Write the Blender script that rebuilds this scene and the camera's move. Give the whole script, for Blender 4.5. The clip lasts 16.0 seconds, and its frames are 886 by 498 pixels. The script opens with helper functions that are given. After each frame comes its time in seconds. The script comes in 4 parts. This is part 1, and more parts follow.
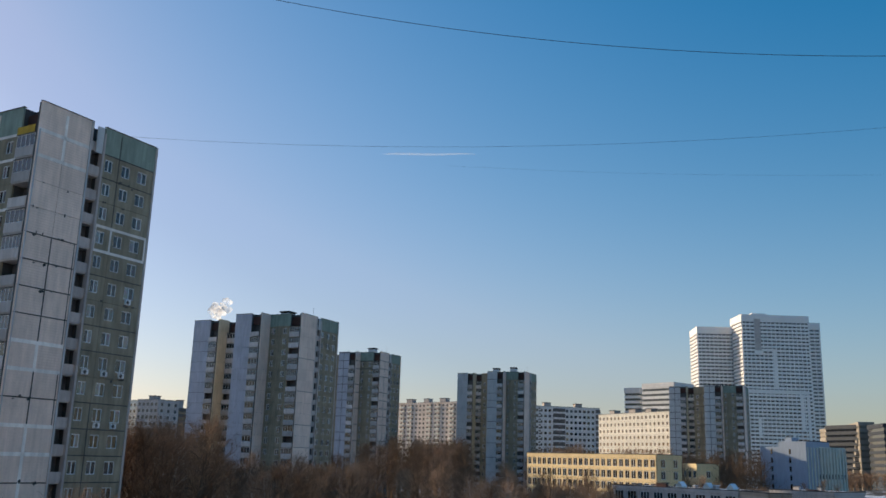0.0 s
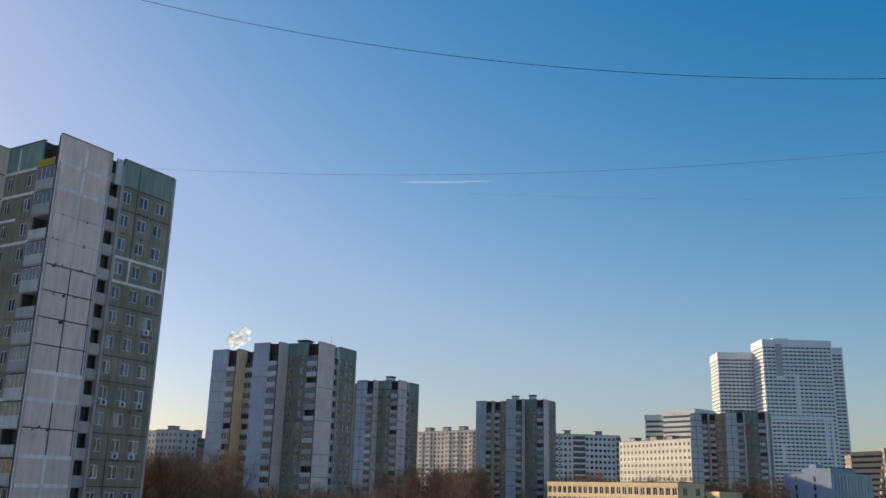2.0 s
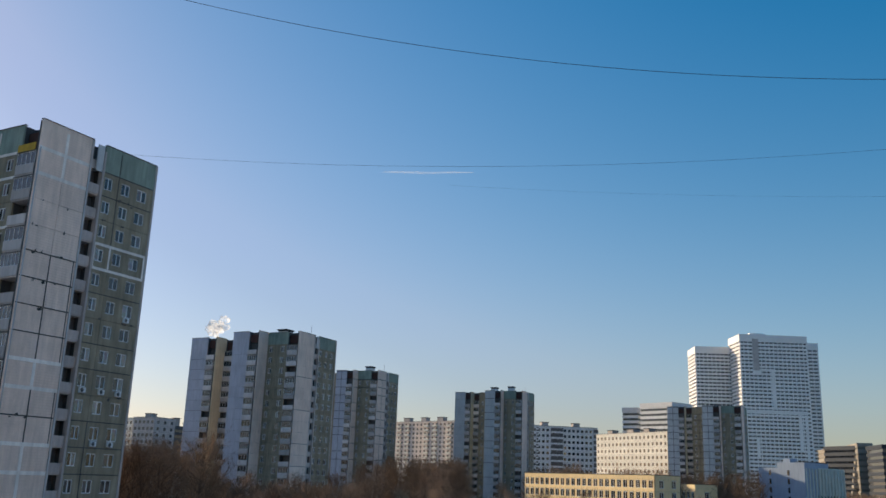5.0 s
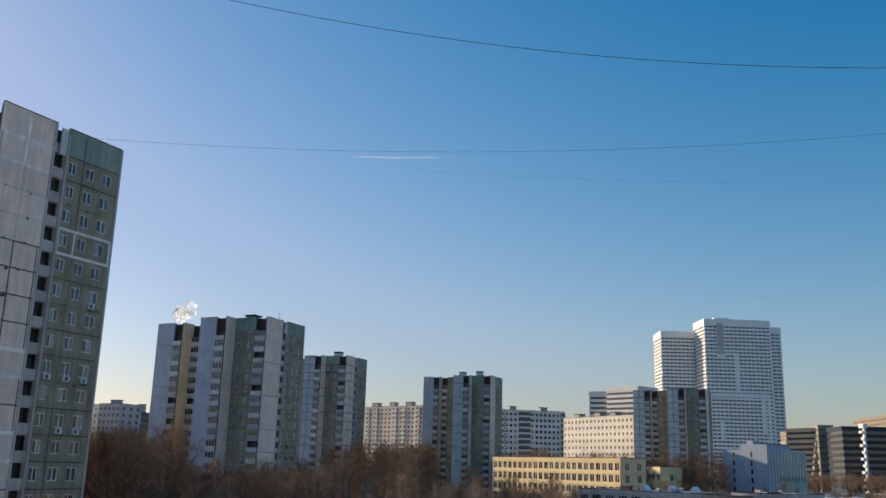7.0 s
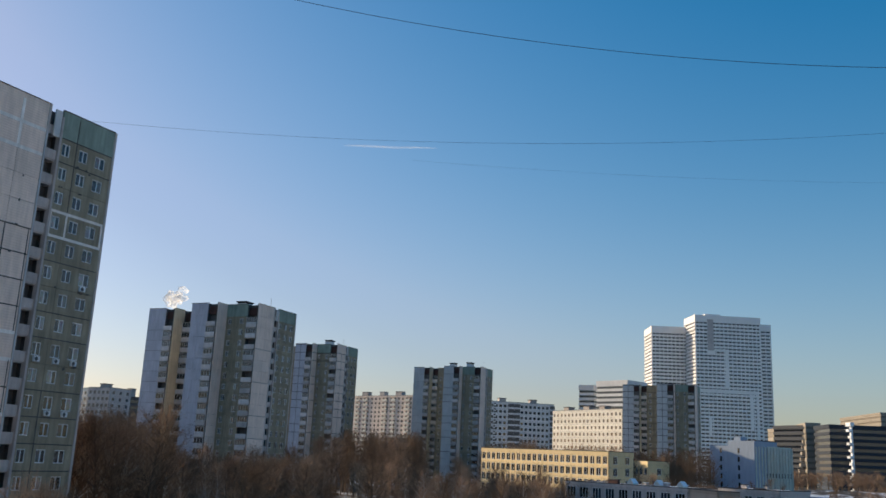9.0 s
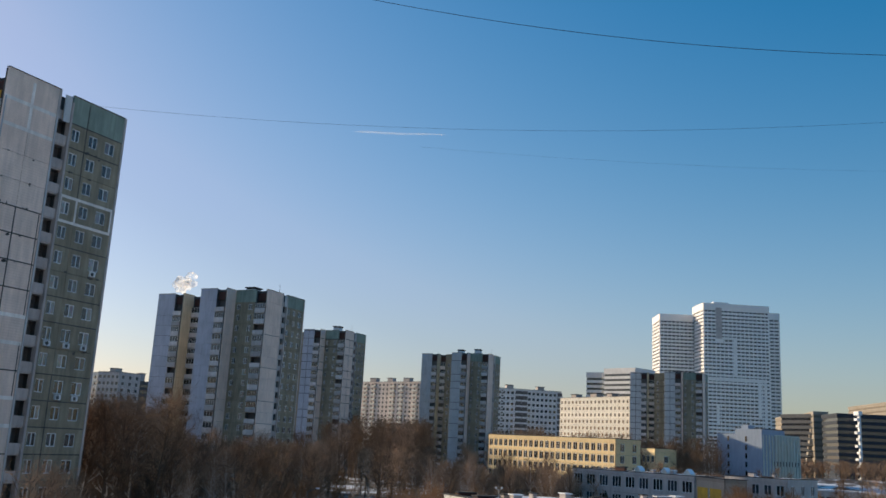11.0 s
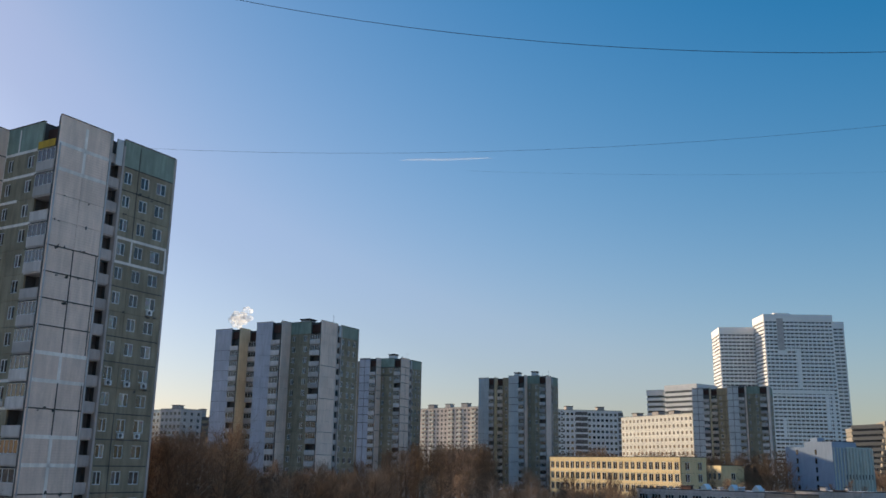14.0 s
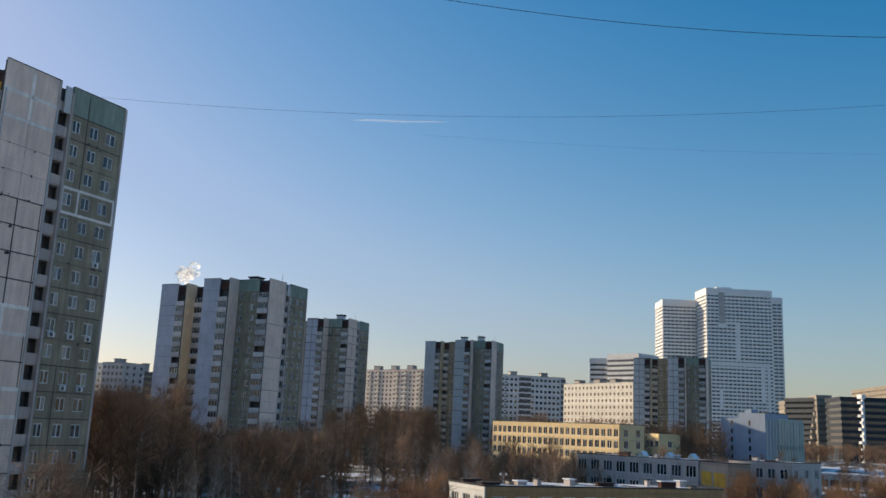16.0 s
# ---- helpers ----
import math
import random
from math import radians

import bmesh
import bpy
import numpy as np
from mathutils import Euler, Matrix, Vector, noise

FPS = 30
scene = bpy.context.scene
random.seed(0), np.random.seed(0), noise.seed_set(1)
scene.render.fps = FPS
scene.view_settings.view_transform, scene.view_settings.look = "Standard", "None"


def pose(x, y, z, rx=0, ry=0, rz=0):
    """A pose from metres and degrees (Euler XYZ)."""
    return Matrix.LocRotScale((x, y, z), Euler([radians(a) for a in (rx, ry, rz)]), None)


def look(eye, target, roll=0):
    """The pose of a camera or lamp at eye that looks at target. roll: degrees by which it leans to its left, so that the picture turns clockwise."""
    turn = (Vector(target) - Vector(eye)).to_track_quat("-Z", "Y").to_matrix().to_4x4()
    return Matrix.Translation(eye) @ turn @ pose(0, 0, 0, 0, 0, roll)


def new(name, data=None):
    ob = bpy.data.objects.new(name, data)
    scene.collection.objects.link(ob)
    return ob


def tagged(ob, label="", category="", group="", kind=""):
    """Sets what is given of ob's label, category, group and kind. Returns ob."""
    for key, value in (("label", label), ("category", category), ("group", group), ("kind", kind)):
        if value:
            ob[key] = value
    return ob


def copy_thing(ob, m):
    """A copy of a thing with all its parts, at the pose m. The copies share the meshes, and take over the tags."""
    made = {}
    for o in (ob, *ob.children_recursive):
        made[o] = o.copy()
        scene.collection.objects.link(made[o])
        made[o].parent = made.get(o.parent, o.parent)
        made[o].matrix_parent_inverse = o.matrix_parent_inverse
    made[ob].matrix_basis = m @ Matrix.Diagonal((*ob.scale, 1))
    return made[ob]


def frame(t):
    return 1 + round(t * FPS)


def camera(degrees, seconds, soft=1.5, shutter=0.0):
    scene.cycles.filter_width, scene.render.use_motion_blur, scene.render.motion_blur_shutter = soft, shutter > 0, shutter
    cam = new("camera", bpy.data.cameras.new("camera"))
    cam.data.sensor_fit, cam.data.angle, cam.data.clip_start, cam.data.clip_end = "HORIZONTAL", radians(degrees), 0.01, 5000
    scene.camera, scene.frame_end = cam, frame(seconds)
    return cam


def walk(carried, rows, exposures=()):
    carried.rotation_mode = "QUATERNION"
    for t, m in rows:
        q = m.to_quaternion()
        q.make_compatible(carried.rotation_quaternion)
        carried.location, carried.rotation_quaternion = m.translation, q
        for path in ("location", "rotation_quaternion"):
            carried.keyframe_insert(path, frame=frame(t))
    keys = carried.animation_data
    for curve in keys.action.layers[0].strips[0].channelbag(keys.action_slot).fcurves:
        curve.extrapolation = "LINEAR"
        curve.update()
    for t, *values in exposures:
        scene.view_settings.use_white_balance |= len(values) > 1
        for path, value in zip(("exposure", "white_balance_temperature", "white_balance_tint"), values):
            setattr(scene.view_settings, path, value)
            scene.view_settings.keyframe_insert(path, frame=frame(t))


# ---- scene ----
# ---------------------------------------------------------------- camera
cam = camera(52.87, 16.0, soft=1.6)
PATH = [
    (0.0, 0.09, 0.10, 13.93, -0.394, 13.405, -1.748),
    (0.5, 0.16, 0.12, 13.96, 1.071, 13.664, -1.566),
    (1.0, 0.15, 0.08, 14.00, 0.588, 15.394, -1.891),
    (1.5, 0.15, 0.10, 13.99, 0.557, 15.192, -1.866),
    (2.0, 0.18, 0.14, 13.95, 0.822, 15.135, -1.465),
    (2.5, 0.16, 0.13, 13.94, 0.320, 14.924, -1.596),
    (3.0, 0.14, 0.09, 13.99, -0.048, 15.012, -1.907),
    (5.5, -0.03, -0.04, 14.04, -0.737, 14.203, -1.790),
    (6.0, -0.03, -0.02, 14.00, -1.119, 13.819, -1.462),
    (6.5, -0.08, -0.05, 14.01, -2.308, 13.792, -2.028),
    (7.0, -0.13, -0.12, 14.04, -2.571, 13.692, -1.531),
    (7.5, -0.07, -0.04, 13.99, -3.311, 13.610, -2.350),
    (8.0, -0.07, -0.04, 14.00, -3.215, 13.593, -2.547),
    (8.5, -0.09, -0.06, 14.00, -3.270, 13.263, -2.602),
    (9.0, -0.10, -0.06, 14.00, -3.278, 13.126, -2.616),
    (9.5, -0.11, -0.09, 14.03, -3.174, 12.825, -2.503),
    (12.0, -0.13, -0.09, 14.01, -2.709, 12.148, -3.330),
    (12.5, -0.13, -0.10, 14.01, -3.038, 12.138, -3.428),
    (13.0, -0.12, -0.07, 13.99, -2.566, 12.154, -2.928),
    (13.5, -0.00, -0.03, 14.05, 0.029, 14.023, -1.592),
    (14.0, 0.11, 0.11, 13.98, 1.023, 13.692, -1.008),
    (14.5, 0.16, 0.15, 13.98, 3.395, 13.907, -1.142),
    (15.0, 0.05, 0.01, 14.02, 3.188, 13.455, -1.519),
    (15.5, -0.10, -0.13, 14.07, 0.171, 11.686, -1.230),
    (16.0, -0.14, -0.09, 14.02, -2.557, 11.441, -2.465),
]
walk(cam, [(t, pose(x, y, z, 90 + pitch, roll, yaw)) for t, x, y, z, yaw, pitch, roll in PATH],
     exposures=[(0.0, 0.0, 7100, 8), (16.0, 0.0, 7100, 8)])

# ---------------------------------------------------------------- sun and sky
SUN_AZ, SUN_EL = -57.0, 17.2      # degrees clockwise from +y, and above the horizon
world = bpy.data.worlds.new("winter_sky")
scene.world = world
world.use_nodes = True
wn = world.node_tree.nodes
sky = wn.new("ShaderNodeTexSky")
sky.sky_type = "NISHITA"
sky.sun_disc = False
sky.sun_elevation = radians(SUN_EL)
sky.sun_rotation = radians(SUN_AZ)
sky.altitude = 150.0
sky.air_density = 1.128
sky.dust_density = 0.942
sky.ozone_density = 3.789
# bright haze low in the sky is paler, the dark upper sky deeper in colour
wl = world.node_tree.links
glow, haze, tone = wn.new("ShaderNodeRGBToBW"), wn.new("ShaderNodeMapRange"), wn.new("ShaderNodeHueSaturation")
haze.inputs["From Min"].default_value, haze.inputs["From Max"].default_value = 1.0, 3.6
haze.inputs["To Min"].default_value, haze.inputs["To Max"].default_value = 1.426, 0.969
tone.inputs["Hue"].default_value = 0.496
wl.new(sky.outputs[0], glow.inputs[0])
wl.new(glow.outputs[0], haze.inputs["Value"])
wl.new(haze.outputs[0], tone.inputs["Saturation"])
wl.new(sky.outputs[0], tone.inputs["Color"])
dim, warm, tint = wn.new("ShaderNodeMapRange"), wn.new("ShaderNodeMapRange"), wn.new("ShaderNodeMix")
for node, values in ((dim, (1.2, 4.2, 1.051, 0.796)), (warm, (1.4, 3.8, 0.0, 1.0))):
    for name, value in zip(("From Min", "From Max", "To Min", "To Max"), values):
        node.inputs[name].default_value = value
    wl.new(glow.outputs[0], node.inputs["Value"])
tint.data_type, tint.blend_type = "RGBA", "MULTIPLY"
tint.inputs[7].default_value = (1.0, 0.912, 1.035, 1.0)
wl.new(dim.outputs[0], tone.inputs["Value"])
wl.new(warm.outputs[0], tint.inputs[0])
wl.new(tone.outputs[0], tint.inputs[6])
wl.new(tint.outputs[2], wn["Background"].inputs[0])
wn["Background"].inputs[1].default_value = 0.162
sun = new("sun", bpy.data.lights.new("sun", "SUN"))
sun.data.energy = 5.0
sun.data.angle = radians(0.5)
sun.data.color = (1.0, 0.84, 0.64)
a, e = radians(SUN_AZ), radians(SUN_EL)
sun.matrix_world = look((0, 0, 200), Vector((0, 0, 200)) - Vector((math.sin(a) * math.cos(e), math.cos(a) * math.cos(e), math.sin(e))))


# ---------------------------------------------------------------- materials
def material(name, color, rough=0.8, vary=0.15, scale=0.6, fine=6.0, stain=0.25, bump=0.0, ribs=0.0, metal=0.0, rand=0.12, spec=0.3):
    """Painted or mineral surface: two scales of variation, vertical stains, random tone for each piece, fine relief."""
    m = bpy.data.materials.new(name)
    m.use_nodes = True
    n, l = m.node_tree.nodes, m.node_tree.links
    b = n["Principled BSDF"]
    b.inputs["Roughness"].default_value = rough
    b.inputs["Metallic"].default_value = metal
    b.inputs["Specular IOR Level"].default_value = spec
    co = n.new("ShaderNodeTexCoord")
    geo = n.new("ShaderNodeNewGeometry")
    big = n.new("ShaderNodeTexNoise")
    big.inputs["Scale"].default_value = scale
    big.inputs["Detail"].default_value = 4
    l.new(geo.outputs["Position"], big.inputs["Vector"])
    stretch = n.new("ShaderNodeMapping")
    stretch.inputs["Scale"].default_value = (1.0, 1.0, 0.12)
    l.new(geo.outputs["Position"], stretch.inputs["Vector"])
    run = n.new("ShaderNodeTexNoise")
    run.inputs["Scale"].default_value = 2.2
    run.inputs["Detail"].default_value = 5
    l.new(stretch.outputs[0], run.inputs["Vector"])
    small = n.new("ShaderNodeTexNoise")
    small.inputs["Scale"].default_value = fine
    small.inputs["Detail"].default_value = 6
    l.new(geo.outputs["Position"], small.inputs["Vector"])
    info = n.new("ShaderNodeObjectInfo")

    def ramp(sock, lo, hi):
        r = n.new("ShaderNodeMapRange")
        r.inputs["To Min"].default_value, r.inputs["To Max"].default_value = lo, hi
        r.inputs["From Min"].default_value, r.inputs["From Max"].default_value = 0.25, 0.75
        l.new(sock, r.inputs["Value"])
        return r.outputs[0]

    def times(p, q):
        r = n.new("ShaderNodeMath")
        r.operation = "MULTIPLY"
        l.new(p, r.inputs[0])
        l.new(q, r.inputs[1])
        return r.outputs[0]
    f1 = times(ramp(big.outputs[0], 1 - vary, 1 + vary), ramp(small.outputs[0], 1 - vary * 0.6, 1 + vary * 0.6))
    f2 = times(f1, ramp(run.outputs[0], 1 - stain, 1.0 + stain * 0.3))
    pr = n.new("ShaderNodeMapRange")
    pr.inputs["To Min"].default_value, pr.inputs["To Max"].default_value = 1 - rand, 1 + rand
    l.new(info.outputs["Random"], pr.inputs["Value"])
    f3 = times(f2, pr.outputs[0])
    mul = n.new("ShaderNodeVectorMath")
    mul.operation = "SCALE"
    mul.inputs[0].default_value = color
    l.new(f3, mul.inputs["Scale"])
    l.new(mul.outputs[0], b.inputs["Base Color"])
    if bump or ribs:
        bp = n.new("ShaderNodeBump")
        bp.inputs["Distance"].default_value = 0.03
        bp.inputs["Strength"].default_value = max(bump, ribs)
        if ribs:
            wv = n.new("ShaderNodeTexWave")
            wv.bands_direction = "Z"
            wv.inputs["Scale"].default_value = 1.1
            wv.inputs["Distortion"].default_value = 0.3
            l.new(co.outputs["Object"], wv.inputs["Vector"])
            l.new(wv.outputs[1], bp.inputs["Height"])
        else:
            l.new(small.outputs[0], bp.inputs["Height"])
        l.new(bp.outputs[0], b.inputs["Normal"])
    return m


def glass(name, dark, light, rough=0.04):
    """Window pane over a dim room; some panes have pale curtains close behind them."""
    m = bpy.data.materials.new(name)
    m.use_nodes = True
    n, l = m.node_tree.nodes, m.node_tree.links
    b = n["Principled BSDF"]
    b.inputs["Roughness"].default_value = rough
    b.inputs["Specular IOR Level"].default_value = 0.8
    info = n.new("ShaderNodeObjectInfo")
    cr = n.new("ShaderNodeValToRGB")
    cr.color_ramp.elements[0].color = (*dark, 1)
    cr.color_ramp.elements[1].color = (*light, 1)
    cr.color_ramp.elements[0].position = 0.55
    l.new(info.outputs["Random"], cr.inputs[0])
    geo = n.new("ShaderNodeNewGeometry")
    ns = n.new("ShaderNodeTexNoise")
    ns.inputs["Scale"].default_value = 1.7
    l.new(geo.outputs["Position"], ns.inputs["Vector"])
    mx = n.new("ShaderNodeMix")
    mx.data_type = "RGBA"
    mx.blend_type = "MULTIPLY"
    mx.inputs[0].default_value = 0.7
    l.new(cr.outputs[0], mx.inputs[6])
    l.new(ns.outputs[1], mx.inputs[7])
    l.new(mx.outputs[2], b.inputs["Base Color"])
    return m


M_WHITE = material("pale_ribbed_concrete", (0.82, 0.65, 0.55), 0.9, 0.10, 0.35, 5, 0.18, ribs=0.5, rand=0.05)
M_GREEN = material("grey_green_panel", (0.325, 0.278, 0.20), 0.9, 0.18, 0.4, 7, 0.4, bump=0.3, rand=0.08)
M_TEAL = material("faded_green_attic", (0.27, 0.335, 0.28), 0.9, 0.15, 0.4, 7, 0.3, bump=0.3, rand=0.06)
M_BLUE = material("pale_blue_panel", (0.48, 0.49, 0.55), 0.9, 0.10, 0.3, 6, 0.2, bump=0.2, rand=0.05)
M_YELLOW = material("ochre_panel", (0.60, 0.51, 0.36), 0.9, 0.10, 0.4, 6, 0.2, bump=0.2, rand=0.05)
# dark colour paints in loggia shade; plain dark grey on one far slab
M_SHADEGREY = material("dark_grey_and_loggia_shade", (0.13, 0.12, 0.115), 0.9, 0.25, 0.5, 6, 0.2)
M_CORE = material("joint_concrete", (0.10, 0.10, 0.10), 0.95, 0.15)
M_GREY = material("grey_concrete", (0.52, 0.46, 0.43), 0.9, 0.15, 0.5, 8, 0.25, bump=0.2)
M_BROWN = material("dark_brown_panel", (0.085, 0.04, 0.032), 0.85, 0.2)
M_FRAME = material("white_window_frame", (0.72, 0.73, 0.74), 0.5, 0.05, stain=0.1, rand=0.1)
M_METAL = material("galvanised_metal", (0.45, 0.46, 0.48), 0.45, 0.1, metal=0.6)
M_PANE = glass("window_pane", (0.03, 0.03, 0.03), (0.46, 0.43, 0.40))
M_DARKPANE = glass("dark_window_pane", (0.018, 0.022, 0.028), (0.10, 0.11, 0.12))
M_TOWER = material("white_tower_cladding", (0.86, 0.82, 0.78), 0.6, 0.05, 0.1, 2, 0.05, rand=0.03)
M_CREAM = material("cream_panel", (0.72, 0.68, 0.60), 0.9, 0.08, 0.3, 5, 0.15, rand=0.08)
M_PINK = material("pale_pink_panel", (0.66, 0.55, 0.48), 0.9, 0.08, 0.3, 5, 0.15, rand=0.08)
M_SLAB = material("pale_blue_grey_panel", (0.68, 0.67, 0.66), 0.9, 0.08, 0.3, 5, 0.15, rand=0.08)
M_SCHOOL = material("yellow_plaster", (0.82, 0.63, 0.36), 0.9, 0.06, 0.3, 5, 0.15, rand=0.05)
M_GREYSCHOOL = material("grey_plaster", (0.56, 0.50, 0.47), 0.9, 0.12, 0.4, 5, 0.25, rand=0.06)
M_BRICK = material("tan_brickwork", (0.42, 0.27, 0.13), 0.9, 0.15, 0.6, 12, 0.2, bump=0.4)
M_ATC = material("light_blue_plaster", (0.34, 0.405, 0.50), 0.9, 0.06, 0.2, 5, 0.15)
M_TERRACE = material("sandy_concrete", (0.34, 0.30, 0.25), 0.9, 0.12, 0.2, 4, 0.2)
M_DARKBLDG = material("dark_grey_cladding", (0.034, 0.042, 0.056), 0.7, 0.12, 0.2, 4, 0.1)
M_ROOF = material("bitumen_roof", (0.05, 0.05, 0.055), 0.9, 0.2, 0.4)
M_SNOW = material("old_snow", (0.78, 0.80, 0.84), 0.7, 0.06, 0.5, 3, 0.0, bump=0.4, rand=0.03)
M_BARK = material("red_brown_bark", (0.11, 0.078, 0.056), 0.95, 0.25, 0.4, 10, 0.1, rand=0.3, spec=0.1)
M_TWIG = material("russet_twigs", (0.29, 0.19, 0.125), 0.95, 0.35, 0.5, 4, 0.1, rand=0.55, spec=0.1)
M_SHRUB = material("orange_brown_twigs", (0.28, 0.16, 0.09), 0.95, 0.25, 0.2, 4, 0.1, rand=0.3, spec=0.1)
M_BIRCH = material("birch_bark", (0.60, 0.54, 0.48), 0.9, 0.3, 1.5, 9, 0.1, rand=0.15)
M_PATCH = material("pale_joint_patch", (0.90, 0.83, 0.77), 0.9, 0.12, 0.8, 6, 0.2, rand=0.1)
M_SEAL = material("dark_joint_seal", (0.09, 0.085, 0.08), 0.95, 0.3, 0.8, 6)
M_PARAPET = material("painted_balcony_front", (0.56, 0.52, 0.50), 0.85, 0.12, 0.6, 6, 0.25, rand=0.32)
# darker copy of the sandy concrete, painted as shade inside the terrace loggias
M_TERSHADE = material("sandy_loggia_shade", (0.21, 0.18, 0.145), 0.8, 0.3, 0.3, 2)
M_RIBBED = material("pale_green_cladding", (0.60, 0.60, 0.53), 0.85, 0.08, 0.3, 4, 0.2, rand=0.06)
M_NEEDLE = material("dark_needles", (0.035, 0.05, 0.03), 0.9, 0.25, 0.6, 6)
M_ASH = material("grey_green_blank_panel", (0.56, 0.57, 0.57), 0.9, 0.10, 0.3, 6, 0.2, bump=0.2, rand=0.05)
M_OLIVE = material("faded_olive_panel", (0.42, 0.40, 0.31), 0.9, 0.10, 0.4, 6, 0.2, bump=0.2, rand=0.05)
M_WIRE = material("black_cable", (0.03, 0.03, 0.035), 0.6, 0.1)
M_BANNER = material("yellow_sheet", (0.62, 0.38, 0.05), 0.8, 0.25)


# ---------------------------------------------------------------- mesh helpers
def box(bm, x0, x1, y0, y1, z0, z1):
    v = [bm.verts.new(p) for p in ((x0, y0, z0), (x1, y0, z0), (x1, y1, z0), (x0, y1, z0), (x0, y0, z1), (x1, y0, z1), (x1, y1, z1), (x0, y1, z1))]
    for f in ((3, 2, 1, 0), (4, 5, 6, 7), (0, 1, 5, 4), (1, 2, 6, 5), (2, 3, 7, 6), (3, 0, 4, 7)):
        bm.faces.new([v[i] for i in f])


def boxes(*bs):
    bm = bmesh.new()
    for b in bs:
        box(bm, *b)
    return bm


def prism(pts, z0, z1):
    """Upright prism on a plan outline."""
    bm = bmesh.new()
    lo = [bm.verts.new((x, y, z0)) for x, y in pts]
    hi = [bm.verts.new((x, y, z1)) for x, y in pts]
    bm.faces.new(hi)
    bm.faces.new(lo[::-1])
    k = len(pts)
    for i in range(k):
        bm.faces.new((lo[i], lo[(i + 1) % k], hi[(i + 1) % k], hi[i]))
    bmesh.ops.recalc_face_normals(bm, faces=bm.faces[:])
    return bm


def mesh_of(bm, name, mat):
    me = bpy.data.meshes.new(name)
    bm.to_mesh(me)
    bm.free()
    me.materials.append(mat)
    return me


def part(name, bm, mat, parent=None, label="", m=None):
    """One mesh object, under a thing or a part."""
    me = bm if isinstance(bm, bpy.types.Mesh) else mesh_of(bm, name, mat)
    ob = new(name, me)
    if parent:
        ob.parent = parent
    if m is not None:
        ob.matrix_basis = m
    if label:
        tagged(ob, label)
    return ob


def thing(name, m, label, category, group="", kind=""):
    ob = new(name)
    ob.matrix_basis = m
    return tagged(ob, label, category, group, kind)


CACHE = {}


def shared(key, make, mat):
    """A mesh that alike pieces share."""
    k = (key, mat.name)
    if k not in CACHE:
        CACHE[k] = mesh_of(make(), key[0], mat)
    return CACHE[k]


def lattice(xs, zs, holes, y0, y1):
    """Plate between the planes y0 and y1, on the lines xs and zs, without the cells named in holes (column, row)."""
    bm = bmesh.new()
    g = [[[bm.verts.new((x, y, z)) for z in zs] for x in xs] for y in (y0, y1)]
    nx, nz = len(xs) - 1, len(zs) - 1

    def solid(i, k):
        return 0 <= i < nx and 0 <= k < nz and (i, k) not in holes
    for i in range(nx):
        for k in range(nz):
            if not solid(i, k):
                continue
            a, b = g[0], g[1]
            bm.faces.new((a[i][k], a[i + 1][k], a[i + 1][k + 1], a[i][k + 1]))
            bm.faces.new((b[i][k + 1], b[i + 1][k + 1], b[i + 1][k], b[i][k]))
            if not solid(i - 1, k):
                bm.faces.new((a[i][k + 1], b[i][k + 1], b[i][k], a[i][k]))
            if not solid(i + 1, k):
                bm.faces.new((a[i + 1][k], b[i + 1][k], b[i + 1][k + 1], a[i + 1][k + 1]))
            if not solid(i, k - 1):
                bm.faces.new((a[i][k], b[i][k], b[i + 1][k], a[i + 1][k]))
            if not solid(i, k + 1):
                bm.faces.new((a[i][k + 1], a[i + 1][k + 1], b[i + 1][k + 1], b[i][k + 1]))
    for v in [v for v in bm.verts if not v.link_faces]:
        bm.verts.remove(v)
    return bm


def holed(w, h, holes, d=0.22, j=0.02):
    """Wall panel with openings (x0, x1, z0, z1), all on one level, its face at y = -d."""
    holes = sorted(holes)
    xs = [j] + [x for q in holes for x in q[:2]] + [w - j]
    return lattice(xs, [j, holes[0][2], holes[0][3], h - j], {(2 * i + 1, 1) for i in range(len(holes))}, -d, 0.0)


def sash(w, h, leaves, t=0.09):
    """Window frame with its mullions."""
    xs = [0.0]
    for i in range(leaves):
        xs += [w * i / leaves + t * (1 if i == 0 else 0.6), w * (i + 1) / leaves - t * (1 if i == leaves - 1 else 0.6)]
    xs.append(w)
    return lattice(xs, [0.0, t, h - t, h], {(2 * i + 1, 1) for i in range(leaves)}, -0.08, 0.0)


def add_window(parent, m, w, h, leaves, frame_mat=None, pane_mat=None, panes=True):
    win = part("window", shared(("window", w, h, leaves), lambda: sash(w, h, leaves), frame_mat or M_FRAME), None, parent, m=m)
    if panes:
        for i in range(leaves):
            x0, x1 = w * i / leaves + 0.05, w * (i + 1) / leaves - 0.05
            part("pane", shared(("pane", x1 - x0, h), lambda: boxes((0, x1 - x0, -0.035, -0.02, 0.05, h - 0.05)), pane_mat or M_PANE), None, win,
                 m=Matrix.Translation((x0, 0, 0)))
    return win


class Face:
    """A stretch of wall from p to q in a building's plan, its outside to the right of the way from p to q."""

    def __init__(self, p, q):
        self.p, self.q = Vector((*p, 0)), Vector((*q, 0))
        self.len = (self.q - self.p).length
        self.turn = math.atan2(q[1] - p[1], q[0] - p[0])

    def at(self, s, z, out=0.0):
        return Matrix.Translation(self.p.lerp(self.q, s / self.len) + Vector((0, 0, z))) @ Matrix.Rotation(self.turn, 4, "Z") @ Matrix.Translation((0, -out, 0))


# ---------------------------------------------------------------- stepped panel tower
STOREY, STOREYS, BASE = 2.86, 16, 2.0
